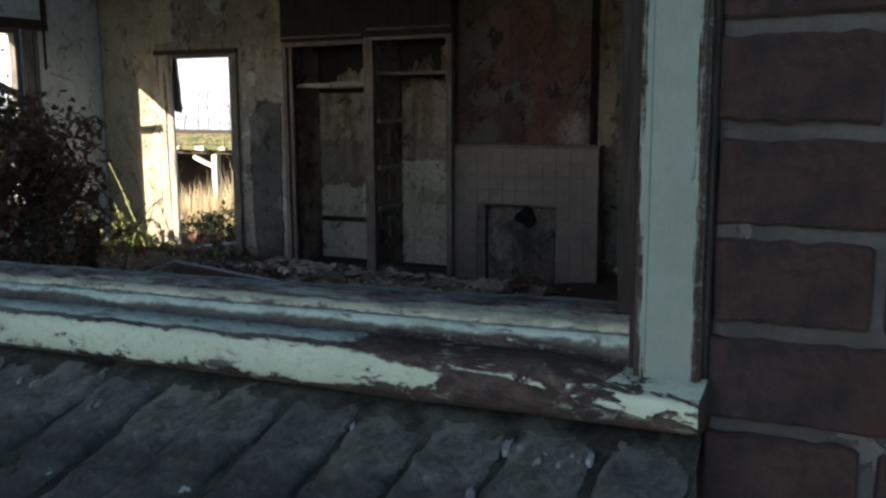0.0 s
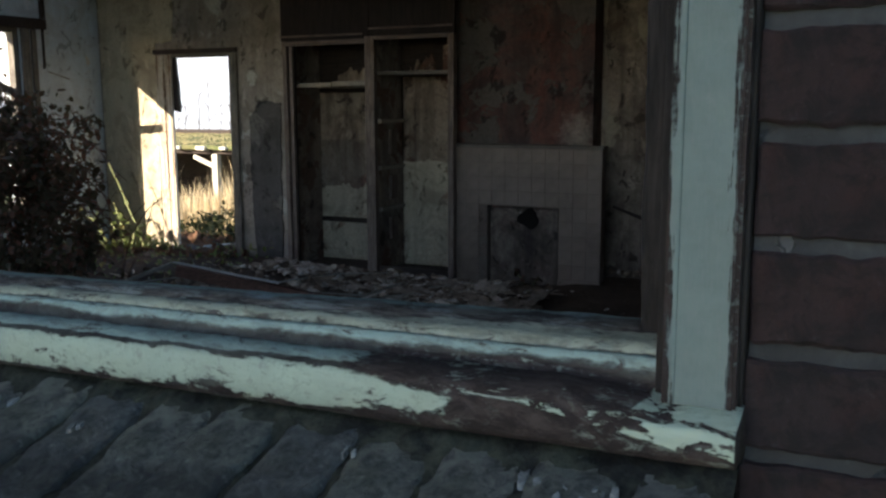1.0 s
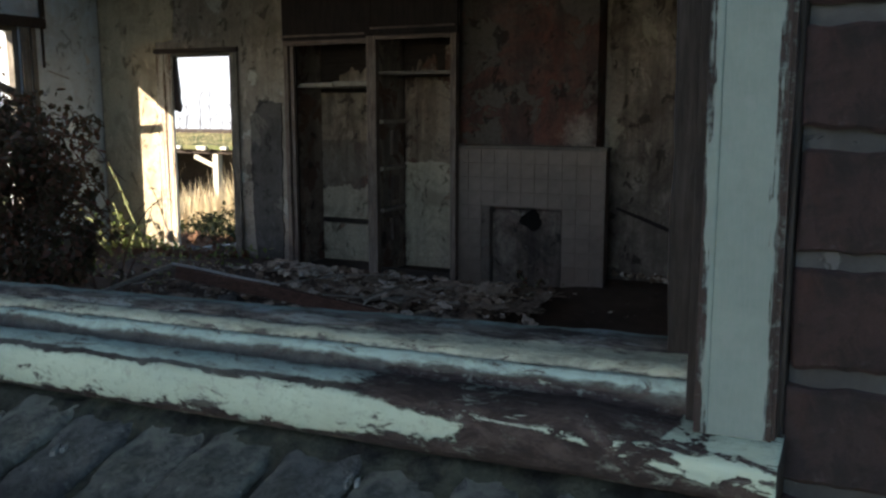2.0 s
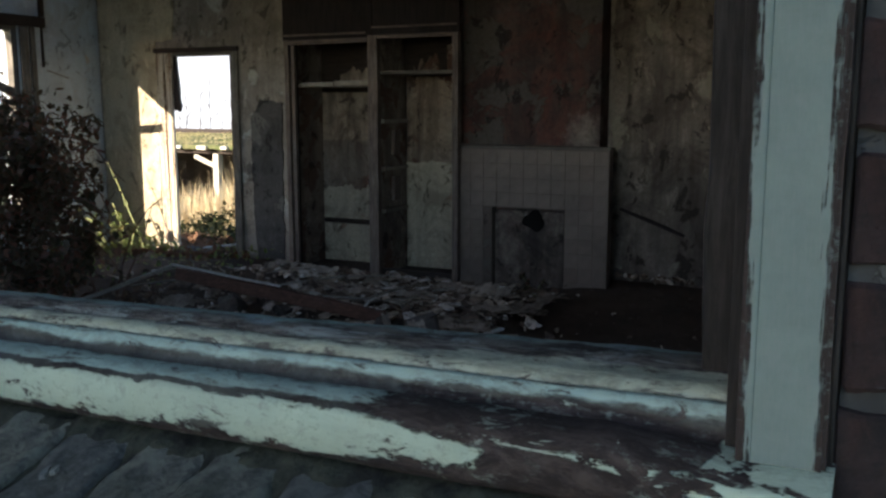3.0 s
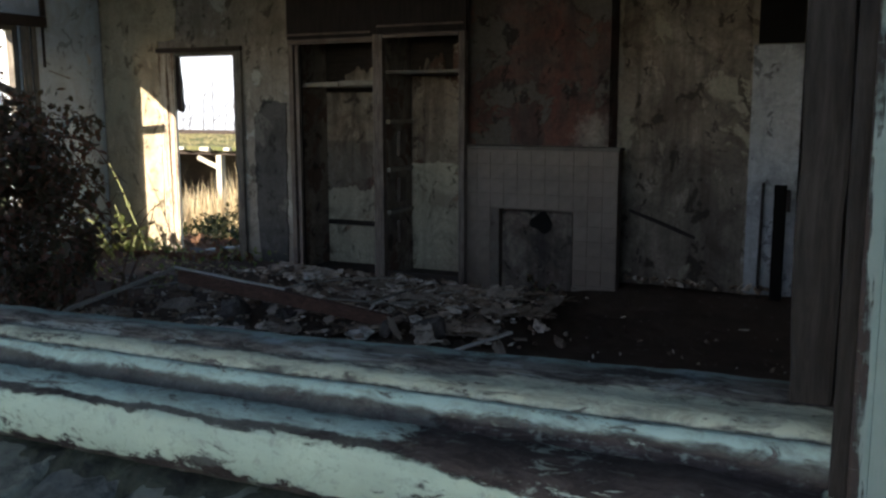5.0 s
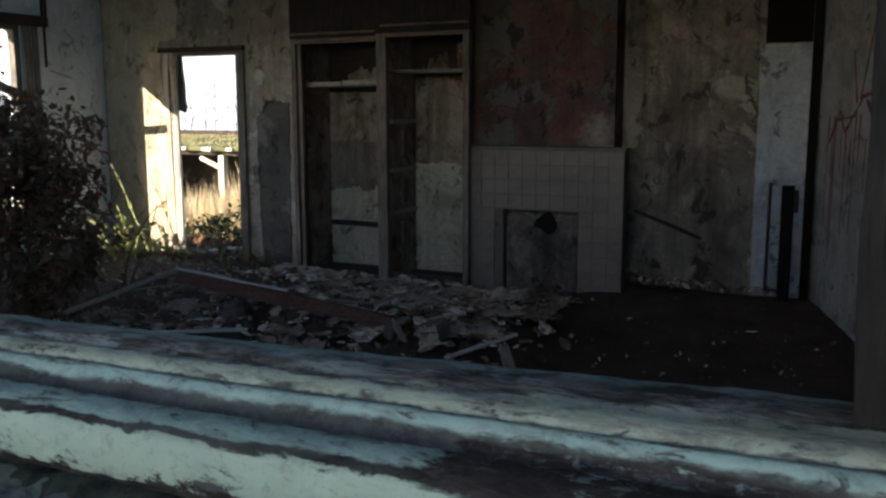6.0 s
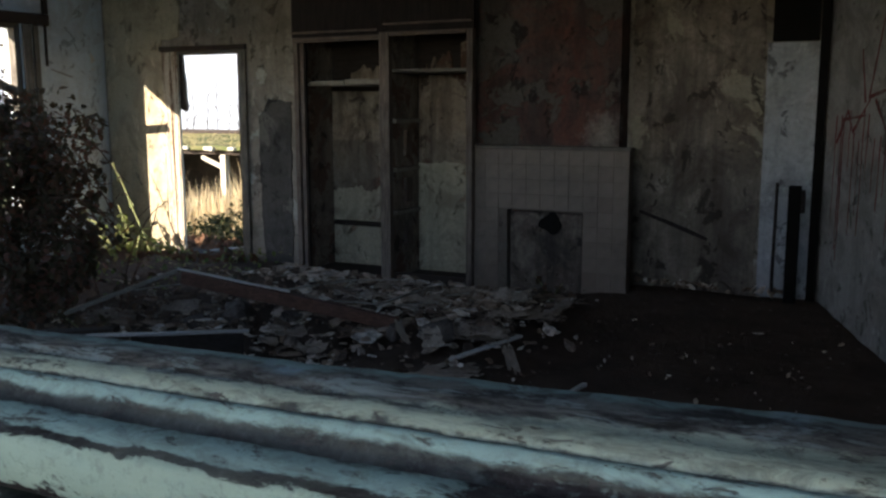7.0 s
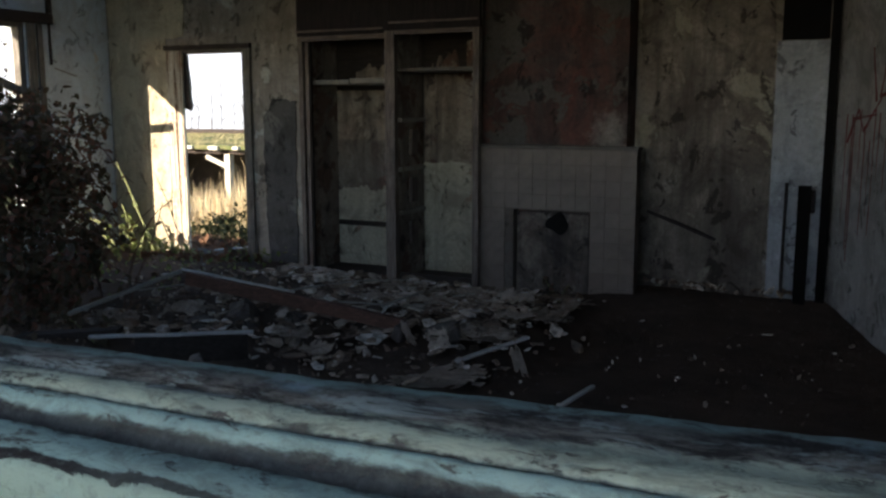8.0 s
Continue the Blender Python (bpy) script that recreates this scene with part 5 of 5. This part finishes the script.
def stone(x, y, z, size, label):
    bm = bmesh.new()
    bmesh.ops.create_cube(bm, size=0.86, matrix=Matrix.LocRotScale((x, y, z), Euler((0.35, 0.25, x * 9)), (size, size * 0.7, size * 0.72)))
    bmesh.ops.bevel(bm, geom=bm.edges[:], offset=size * 0.10, segments=1, affect="EDGES")
    bmesh.ops.subdivide_edges(bm, edges=bm.edges[:], cuts=2, use_grid_fill=True)
    for v in bm.verts:
        v.co += noise.noise_vector((v.co - Vector((x, y, z))) * 9 + Vector((x, y, 0)) * 7) * size * 0.20
        v.co += noise.noise_vector((v.co - Vector((x, y, z))) * 40) * size * 0.05
    return tagged(part("stone", bm, M_STONE), label, "stone")


stone(-3.61, 3.83, 0.09, 0.24, "grey lump of masonry under the beam")
stone(-3.30, 3.92, 0.07, 0.17, "pale broken stone beside the beam")
stone(-3.76, 3.62, 0.07, 0.13, "grey broken stone in the rubble")
stone(-2.36, 4.00, 0.08, 0.18, "pale pointed stone in the rubble")
stone(-2.62, 3.98, 0.06, 0.12, "small pale stone in the rubble")


def crumpled(name, corners, label, nx=16, ny=8, wave=0.02, material=None):
    """A torn, creased sheet between four corners."""
    bm = bmesh.new()
    a, b, c, d = [Vector(p) for p in corners]
    vs = []
    for j in range(ny + 1):
        row = []
        for i in range(nx + 1):
            u, v = i / nx, j / ny
            p = a.lerp(b, u).lerp(d.lerp(c, u), v)
            e = noise.noise_vector(p * 7) * 0.03
            p += Vector((e.x, e.y, abs(noise.noise(p * 9)) * wave + 0.008))
            row.append(bm.verts.new(p))
        vs.append(row)
    for j in range(ny):
        for i in range(nx):
            rim = min(i + 0.5, nx - i - 0.5) / nx, min(j + 0.5, ny - j - 0.5) / ny
            torn_off = 0.13 + 0.22 * noise.noise(Vector((i * 7.0 / nx, j * 5.0 / ny, len(label)))) + 0.10 * noise.noise(Vector((i * 20.0 / nx, j * 14.0 / ny, 3)))
            if min(rim) < torn_off:
                continue
            bm.faces.new((vs[j][i], vs[j][i + 1], vs[j + 1][i + 1], vs[j + 1][i]))
    bmesh.ops.delete(bm, geom=[v for v in bm.verts if not v.link_faces], context="VERTS")
    ex = bmesh.ops.extrude_face_region(bm, geom=bm.faces[:])
    bmesh.ops.translate(bm, verts=[g for g in ex["geom"] if isinstance(g, bmesh.types.BMVert)], vec=(0, 0, 0.004))
    bmesh.ops.recalc_face_normals(bm, faces=bm.faces)
    return tagged(part(name, bm, material or M_FLAKE), label, "scrap")


crumpled("torn_sheet", [(-2.34, 3.05, 0.03), (-1.86, 3.30, 0.01), (-1.86, 3.74, 0.02), (-2.20, 3.55, 0.04)], "torn grey sheet of wallpaper on the floor", material=M_PAPER)
crumpled("torn_sheet", [(-1.80, 3.62, 0.01), (-1.71, 3.68, 0.0), (-1.82, 3.76, 0.14), (-1.86, 3.73, 0.14)], "pale folded scrap of board", 8, 9, 0.01, M_PALESHEET)
crumpled("torn_sheet", [(-2.50, 3.90, 0.05), (-2.02, 4.05, 0.03), (-2.06, 4.35, 0.05), (-2.42, 4.25, 0.10)], "creased pale sheet over the stones", 10, 6, 0.06, M_PAPER)
crumpled("torn_sheet", [(-2.3, 4.55, 0.03), (-1.93, 4.72, 0.02), (-1.9, 4.95, 0.03), (-2.25, 4.85, 0.05)], "creased pale plaster sheet by the hearth", 8, 6, 0.05, M_PAPER)
crumpled("torn_sheet", [(-3.4, 4.85, 0.05), (-2.95, 4.95, 0.05), (-2.98, 5.2, 0.06), (-3.35, 5.1, 0.07)], "creased sheet of fallen wallpaper by the cupboard", 8, 6, 0.06, M_PAPER)
crumpled("torn_sheet", [(-4.25, 5.05, 0.06), (-3.85, 5.12, 0.06), (-3.9, 5.36, 0.07), (-4.22, 5.3, 0.08)], "crumpled paper by the cupboard post", 8, 6, 0.07, M_PAPER)



def torn(x, y, long, deep, turn, label, z=0.05, tilt=0.0, wave=0.05, material=None):
    """A torn sheet laid at x, y: long by deep, turned and tilted."""
    ca, sa = math.cos(radians(turn)), math.sin(radians(turn))
    corner = lambda u, v: (x + u * ca - v * sa, y + u * sa + v * ca, floor_height(x, y) + z + tilt * v)
    u, v = long / 2, deep / 2
    return crumpled("torn_sheet", [corner(-u, -v), corner(u, -v * 0.8), corner(u * 0.8, v), corner(-u * 0.9, v)], label, 18, 12, wave, material or M_PAPER)


torn(-3.20, 4.72, 0.30, 0.22, 20, "curled pale sheet of fallen plaster", 0.05, 0.1)
torn(-3.16, 5.00, 0.36, 0.20, 8, "thin grey sheet of wallpaper on the rubble")
torn(-2.82, 4.74, 0.40, 0.20, 35, "grey sheet of fallen plaster on dark earth", 0.05, 0.15)
torn(-2.64, 4.96, 0.26, 0.18, 5, "pale cracked sheet of plaster by the hearth", 0.05, 0.2)
torn(-2.38, 5.14, 0.42, 0.14, 0, "long pale strip of plaster by the hearth", 0.05, 0.2, material=M_PALESHEET)
torn(-2.30, 4.92, 0.34, 0.20, -6, "pale broken plaster sheet among scraps", 0.06, 0.25, material=M_PALESHEET)
torn(-2.17, 4.54, 0.32, 0.14, 10, "pale curled strip of plaster on dark earth", 0.06, 0.2)
torn(-1.96, 4.80, 0.16, 0.66, -4, "pale sheet along the edge of the rubble", 0.08, 0.06)
torn(-2.28, 3.76, 0.15, 0.18, 35, "pale pointed board leaning on the rubble", 0.09, 0.5, 0.03, M_PALESHEET)
torn(-2.05, 4.00, 0.36, 0.10, 5, "thin pale strip of board on the rubble", 0.09, 0.2)
torn(-2.52, 3.90, 0.07, 0.14, 70, "small upright chip of pale board", 0.07, 1.0, 0.01, M_PALESHEET)
torn(-4.22, 3.45, 0.42, 0.16, 15, "grey crumbled plaster beside the board", 0.05, 0.2)
torn(-3.92, 3.68, 0.36, 0.18, 30, "grey crumbled plaster under the batten", 0.07, 0.3)
torn(-4.12, 5.10, 0.34, 0.18, 10, "pale curled plaster by the cupboard post", 0.06, 0.2)
torn(-3.74, 5.02, 0.44, 0.14, 12, "pale torn strip of paper by the cupboard", 0.06, 0.2, material=M_PALESHEET)
torn(-3.10, 3.62, 0.30, 0.16, 25, "grey torn sheet on the dark rubble", 0.05, 0.2)
torn(-2.86, 3.50, 0.22, 0.14, -20, "grey torn scrap on the dark rubble", 0.05, 0.3)

# ---- outside, behind the house ----
random.seed(77)
bm = bmesh.new()
for k in range(11000):
    y = random.uniform(9.2, 14.5)
    x = -0.865 * (y + 0.7) + random.uniform(-2.4, 2.2)
    g = ground_height(x, y)
    hgt = random.uniform(0.6, 1.35) * (0.75 + 0.5 * noise.noise(Vector((x, y, 0))))
    lean = Vector((random.gauss(0, 0.16), random.gauss(0, 0.16), 1)) * hgt
    w = random.uniform(0.006, 0.013)
    a = random.random() * 6
    s = Vector((math.cos(a) * w, math.sin(a) * w, 0))
    p0 = Vector((x, y, g - 0.02))
    pm = p0 + lean * 0.55
    pt = p0 + lean + Vector((random.gauss(0, 0.05), random.gauss(0, 0.05), 0)) * hgt
    v = [bm.verts.new(q) for q in (p0 - s, p0 + s, pm + s * 0.7, pm - s * 0.7, pt)]
    bm.faces.new((v[0], v[1], v[2], v[3]))
    bm.faces.new((v[3], v[2], v[4]))
dry_grass = tagged(part("dry_grass", bm, M_STRAW), "tall dry straw-coloured grass in the sun", "grass", kind="stuff")

bm = bmesh.new()
for k in range(5200):
    y = random.uniform(6.7, 9.6)
    x = -0.85 * (y + 0.7) + random.uniform(-1.3, 1.1)
    right = x + 0.85 * (y + 0.7)
    if right < -0.15 and y < 8.7 and random.random() < 0.8:
        continue
    top = 0.36 + 0.42 * max(0.0, min(1.0, (right - 0.0) / 0.5)) * max(0.0, min(1.0, (y - 7.2) / 0.8))
    z = ground_height(x, y) + random.random() * top * (0.7 + 0.6 * noise.noise(Vector((x * 3, y * 3, 0))))
    leaf(bm, (x, y, z), unit() + Vector((0, 0, 0.3)), Vector((0, 0, 1)) + unit() * 0.5, random.uniform(0.03, 0.08))
undergrowth = tagged(part("undergrowth", bm, M_UNDER), "dark low undergrowth outside the doorway", "undergrowth", kind="stuff")
bm = bmesh.new()
for k in range(420):
    y = random.uniform(5.95, 8.8)
    x = -0.85 * (y + 0.7) + random.uniform(-1.0, 0.45)
    chunk(bm, (x, y, ground_height(x, y) + random.random() * 0.05), random.uniform(0.05, 0.22))
brick_rubble = tagged(part("brick_rubble", bm, M_REDEARTH), "orange-red brick rubble on the threshold", "rubble", kind="stuff")
plank("fallen_board", (-5.78, 6.1, 0.0), (-5.2, 6.35, 0.06), 0.10, 0.03, M_STICK, "pale board lying across the threshold", "board")

# the low shed with a turf roof
shed = tagged(empty("shed", (-14.3, 16.0, -1.27)), "low open shed with a grassy roof and white posts", "shed")
SX0, SX1, SY, SE = -19.5, -9.0, 16.0, 0.36
bm = bmesh.new()
nx, ny = 90, 14
vs = [[bm.verts.new((SX0 + (SX1 - SX0) * i / nx, SY - 0.25 + 4.2 * j / ny,
                     SE + 0.07 + 0.03 * (4.2 * j / ny) + 0.04 * noise.noise(Vector((i * 0.3, j * 0.5, 0))))) for i in range(nx + 1)] for j in range(ny + 1)]
for j in range(ny):
    for i in range(nx):
        bm.faces.new((vs[j][i], vs[j][i + 1], vs[j + 1][i + 1], vs[j + 1][i]))
ex = bmesh.ops.extrude_face_region(bm, geom=bm.faces[:])
bmesh.ops.translate(bm, verts=[g for g in ex["geom"] if isinstance(g, bmesh.types.BMVert)], vec=(0, 0, -0.09))
bmesh.ops.recalc_face_normals(bm, faces=bm.faces)
roof = hang(part("roof", bm, M_GROUND, label="moss and grass grown roof"), shed)
bm = bmesh.new()
for k in range(4500):
    u, v = random.random(), random.random()
    x, y = SX0 + (SX1 - SX0) * u, SY - 0.25 + 4.2 * v
    z = SE + 0.06 + 0.03 * (4.2 * v)
    h = random.uniform(0.02, 0.07)
    s = Vector((random.uniform(0.006, 0.014), 0, 0))
    q = [bm.verts.new(p) for p in (Vector((x, y, z)) - s, Vector((x, y, z)) + s, Vector((x + random.gauss(0, 0.03), y + random.gauss(0, 0.03), z + h)))]
    bm.faces.new(q)
hang(part("turf", bm, M_TURF), shed)
hang(part("back_wall", slab(SX0, SX1, SY + 3.6, SY + 3.8, -1.5, SE + 0.3), M_DARKWOOD), shed)
hang(part("side_wall", slab(SX0, SX0 + 0.2, SY, SY + 3.6, -1.5, SE), M_DARKWOOD), shed)
hang(part("side_wall", slab(SX1 - 0.2, SX1, SY, SY + 3.6, -1.5, SE), M_DARKWOOD), shed)
hang(part("eaves_beam", slab(SX0, SX1, SY - 0.06, SY + 0.08, SE - 0.13, SE - 0.03, bevel=0.01), M_DARKWOOD), shed)
for k in range(17):
    x = SX0 + 0.35 + k * 0.62 + random.uniform(-0.08, 0.08)
    hang(part("rafter_end", rough(slab(x, x + random.uniform(0.16, 0.34), SY - 0.32, SY - 0.12, SE - 0.03, SE + 0.05, bevel=0.02), 0.02, 8), M_PALE, label="pale rafter end"), shed)
for x in (-17.2, -13.82, -10.4):
    hang(part("post", rough(slab(x - 0.075, x + 0.075, SY - 0.08, SY + 0.07, -1.5, SE - 0.13, bevel=0.015), 0.012, 5, 2), M_PALE, label="white weathered post"), shed)
    bm = tube(bmesh.new(), [(x - 0.04, SY - 0.02, SE - 0.42), (x - 0.62, SY - 0.02, SE - 0.20)], 0.055, 6)
    hang(part("brace", bm, M_PALE, label="white diagonal brace"), shed)

# bare far trees against the haze
random.seed(90)


def bare_tree(x, y, height):
    t = tagged(empty("bare_tree", (x, y, -2.2)), "thin leafless tree far off in the haze", "tree", "far bare trees")
    pts = [Vector((x + 0.05 * height * noise.noise(Vector((k, x, 0))), y, -2.3 + height * k / 8)) for k in range(9)]
    hang(part("trunk", tube(bmesh.new(), pts, [0.055 - 0.005 * k for k in range(9)], 5), M_BARK), t)
    for k in range(7):
        p = pts[3 + k % 6]
        d = Vector((random.uniform(-1, 1), random.uniform(-0.5, 0.5), random.uniform(0.4, 1.1))) * height * 0.16
        hang(part("limb", tube(bmesh.new(), [p, p + d * 0.5, p + d + Vector((0, 0, 0.1))], [0.024, 0.018, 0.010], 4), M_BARK), t)


for k in range(7):
    y = random.uniform(36, 44)
    bare_tree(-0.86 * (y + 0.7) + (-2.6 + 0.85 * k) + random.uniform(-0.3, 0.3), y, random.uniform(3.4, 4.6))

# ---- pieces: bricks, sill bricks and tiles ----
random.seed(3)


def brick_mesh(name, w, h, d, material, bevel=0.004, seed=0):
    bm = slab(0, w, 0, d, 0, h)
    bmesh.ops.bevel(bm, geom=[e for e in bm.edges], offset=bevel, segments=1, affect="EDGES")
    if bevel > 0.002:
        bmesh.ops.subdivide_edges(bm, edges=[e for e in bm.edges if abs(e.verts[0].co.x - e.verts[1].co.x) > 0.05], cuts=18, use_grid_fill=True)
    o = Vector((seed * 3.1, 0, 0))
    for v in bm.verts:
        v.co += noise.noise_vector(v.co * 30 + o) * 0.0018 + noise.noise_vector(v.co * 75 + o) * (0.0030 if bevel > 0.002 else 0.0)
    me = bpy.data.meshes.new(name)
    bm.to_mesh(me)
    bm.free()
    me.materials.append(material)
    return me


COURSE, BED = 0.0774, 0.0125
STRETCHER = [brick_mesh("brick", 0.226, COURSE - BED, 0.10, M_BRICK, 0.0028, k) for k in range(4)]
HEADER = [brick_mesh("brick", 0.114, COURSE - BED, 0.10, M_BRICK, 0.0028, 9 + k) for k in range(3)]


def lay(me, x, z, parent=wall_front, name="brick"):
    ob = new(name, me)
    ob.parent = parent
    ob.location = (x, random.uniform(-0.002, 0.0015), z)
    ob.rotation_euler = (random.gauss(0, 0.006), random.gauss(0, 0.006), random.gauss(0, 0.006))
    return ob


for j in range(-9, 13):
    z = 1.248 + BED / 2 + j * COURSE
    x = -0.001
    first = True
    while x < 1.5:
        short = first and j % 2 != 0
        me = random.choice(HEADER if short else STRETCHER)
        lay(me, x, z)
        x += (0.114 if short else 0.226) + 0.011
        first = False
PITCH = 0.0770


def sill_brick_mesh(w, seed):
    """A worn sill brick: its top face bowed and pitted, its edges rubbed round."""
    bm = slab(0, w, 0, 0.235, 0, 0.09)
    bmesh.ops.bevel(bm, geom=bm.edges[:], offset=0.007, segments=2, affect="EDGES", profile=0.5)
    bmesh.ops.subdivide_edges(bm, edges=[e for e in bm.edges if abs(e.verts[0].co.y - e.verts[1].co.y) > 0.1], cuts=22, use_grid_fill=True)
    bmesh.ops.subdivide_edges(bm, edges=[e for e in bm.edges if abs(e.verts[0].co.x - e.verts[1].co.x) > 0.03], cuts=5, use_grid_fill=True)
    o = Vector((seed * 5.3, 0, 0))
    for v in bm.verts:
        v.co += noise.noise_vector(v.co * 24 + o) * 0.0040 + noise.noise_vector(v.co * 65 + o) * 0.0026 + noise.noise_vector(v.co * 150 + o) * 0.0012
    me = bpy.data.meshes.new("sill_brick")
    bm.to_mesh(me)
    bm.free()
    me.materials.append(M_SLATE)
    me.polygons.foreach_set("use_smooth", [True] * len(me.polygons))
    return me


SILLBRICK = [sill_brick_mesh(PITCH - 0.008, 20 + k) for k in range(6)]
HALF = sill_brick_mesh(0.064, 31)
SLOPE = math.atan(0.30)
for k in range(-2, 34):
    right = -0.152 - PITCH * k
    ob = new("sill_brick", SILLBRICK[k % 6] if k > -2 else HALF)
    ob.parent = wall_front
    if k == -2:
        right = -0.003
    ob.matrix_basis = Matrix.Translation((right, -0.018 + random.uniform(-0.006, 0.004), 1.0835 + SILL_TILT * right + random.uniform(-0.003, 0.002))) @ Matrix.Rotation(math.pi, 4, "Z") @ \
        Matrix.Rotation(-SLOPE, 4, "X") @ Matrix.Translation((0, 0, -0.09)) @ Euler((random.gauss(0, 0.012), random.gauss(0, 0.012), random.gauss(0, 0.016))).to_matrix().to_4x4()
bm = bmesh.new()
bmesh.ops.create_grid(bm, x_segments=700, y_segments=60, size=0.5)
for v in bm.verts:
    x, y = -2.72 + (v.co.x + 0.5) * 2.721, -0.25 + (v.co.y + 0.5) * 0.25
    top = 1.0835 + min(0.0, y + 0.018) * 0.30 + SILL_TILT * x - 0.0075 * min(1.0, max(0.0, (-0.036 - y) / 0.02)) + 0.004 * min(1.0, max(0.0, (y + 0.045) / 0.015))
    v.co = Vector((x, y, top + noise.noise(Vector((x * 34, y * 20, 2))) * 0.0055 + noise.noise(Vector((x * 90, y * 70, 5))) * 0.0035 + noise.noise(Vector((x * 220, y * 200, 9))) * 0.0020))
hang(part("sill_joints", bm, M_JOINT, label="dark mossy mortar between the sill bricks", smooth=True), wall_front)

TILE = 0.1027
def tile_mesh(name, w, h):
    return brick_mesh(name, w - 0.002, h - 0.002, 0.012, M_TILE, 0.001, 1)


FULL = tile_mesh("tile", TILE, TILE)
nx, nz = 11, 10
for i in range(nx):
    for j in range(nz + 1):
        x, z = FX0 + i * TILE, FT - (j + 1) * TILE
        if z < -0.08 or (x + TILE > OX0 + 0.03 and x < OX1 - 0.03 and z < OT - 0.03):
            continue
        ob = new("tile", FULL)
        ob.parent = fireplace
        ob.matrix_parent_inverse = Matrix.Translation(-fireplace.location)
        ob.location = (x + 0.0015, Y_F + random.uniform(-0.0008, 0.0008), z)

random.seed(12)


def splash(x, y, size, n=1):
    """A dried white splash on the sill bricks."""
    bm = bmesh.new()
    for _ in range(n):
        cx, cy = x + random.gauss(0, size * 0.8) * (n > 1), y + random.gauss(0, size * 0.8) * (n > 1)
        r = size * random.uniform(0.5, 1.0)
        ring = []
        for k in range(12):
            a = k * math.tau / 12
            q = r * (0.55 + 0.9 * abs(noise.noise(Vector((math.cos(a) * 1.3 + x * 57.3, math.sin(a) * 1.3, cx * 91.7)))))
            px, py = cx + q * math.cos(a) * 0.6, cy + q * math.sin(a) * 1.2
            ring.append(bm.verts.new((px, py, 1.0860 + SILL_TILT * px + min(0.0, py + 0.018) * 0.30)))
        bm.faces.new(ring)
    ex = bmesh.ops.extrude_face_region(bm, geom=bm.faces[:])
    bmesh.ops.translate(bm, verts=[g for g in ex["geom"] if isinstance(g, bmesh.types.BMVert)], vec=(0, 0, -0.006))
    bmesh.ops.recalc_face_normals(bm, faces=bm.faces)
    hang(part("white_splash", bm, M_SPLASH, label="dried white paint splash"), wall_front)


for x, y, s, n in ((-0.137, -0.060, 0.010, 2), (-0.112, -0.070, 0.007, 2), (-0.100, -0.072, 0.007, 1), (-0.586, -0.088, 0.007, 2), (-0.70, -0.075, 0.008, 2),
                   (-0.09, -0.066, 0.006, 3), (-0.155, -0.115, 0.008, 2), (-0.30, -0.062, 0.004, 4), (-0.63, -0.06, 0.003, 4)):
    splash(x, y, s, n)
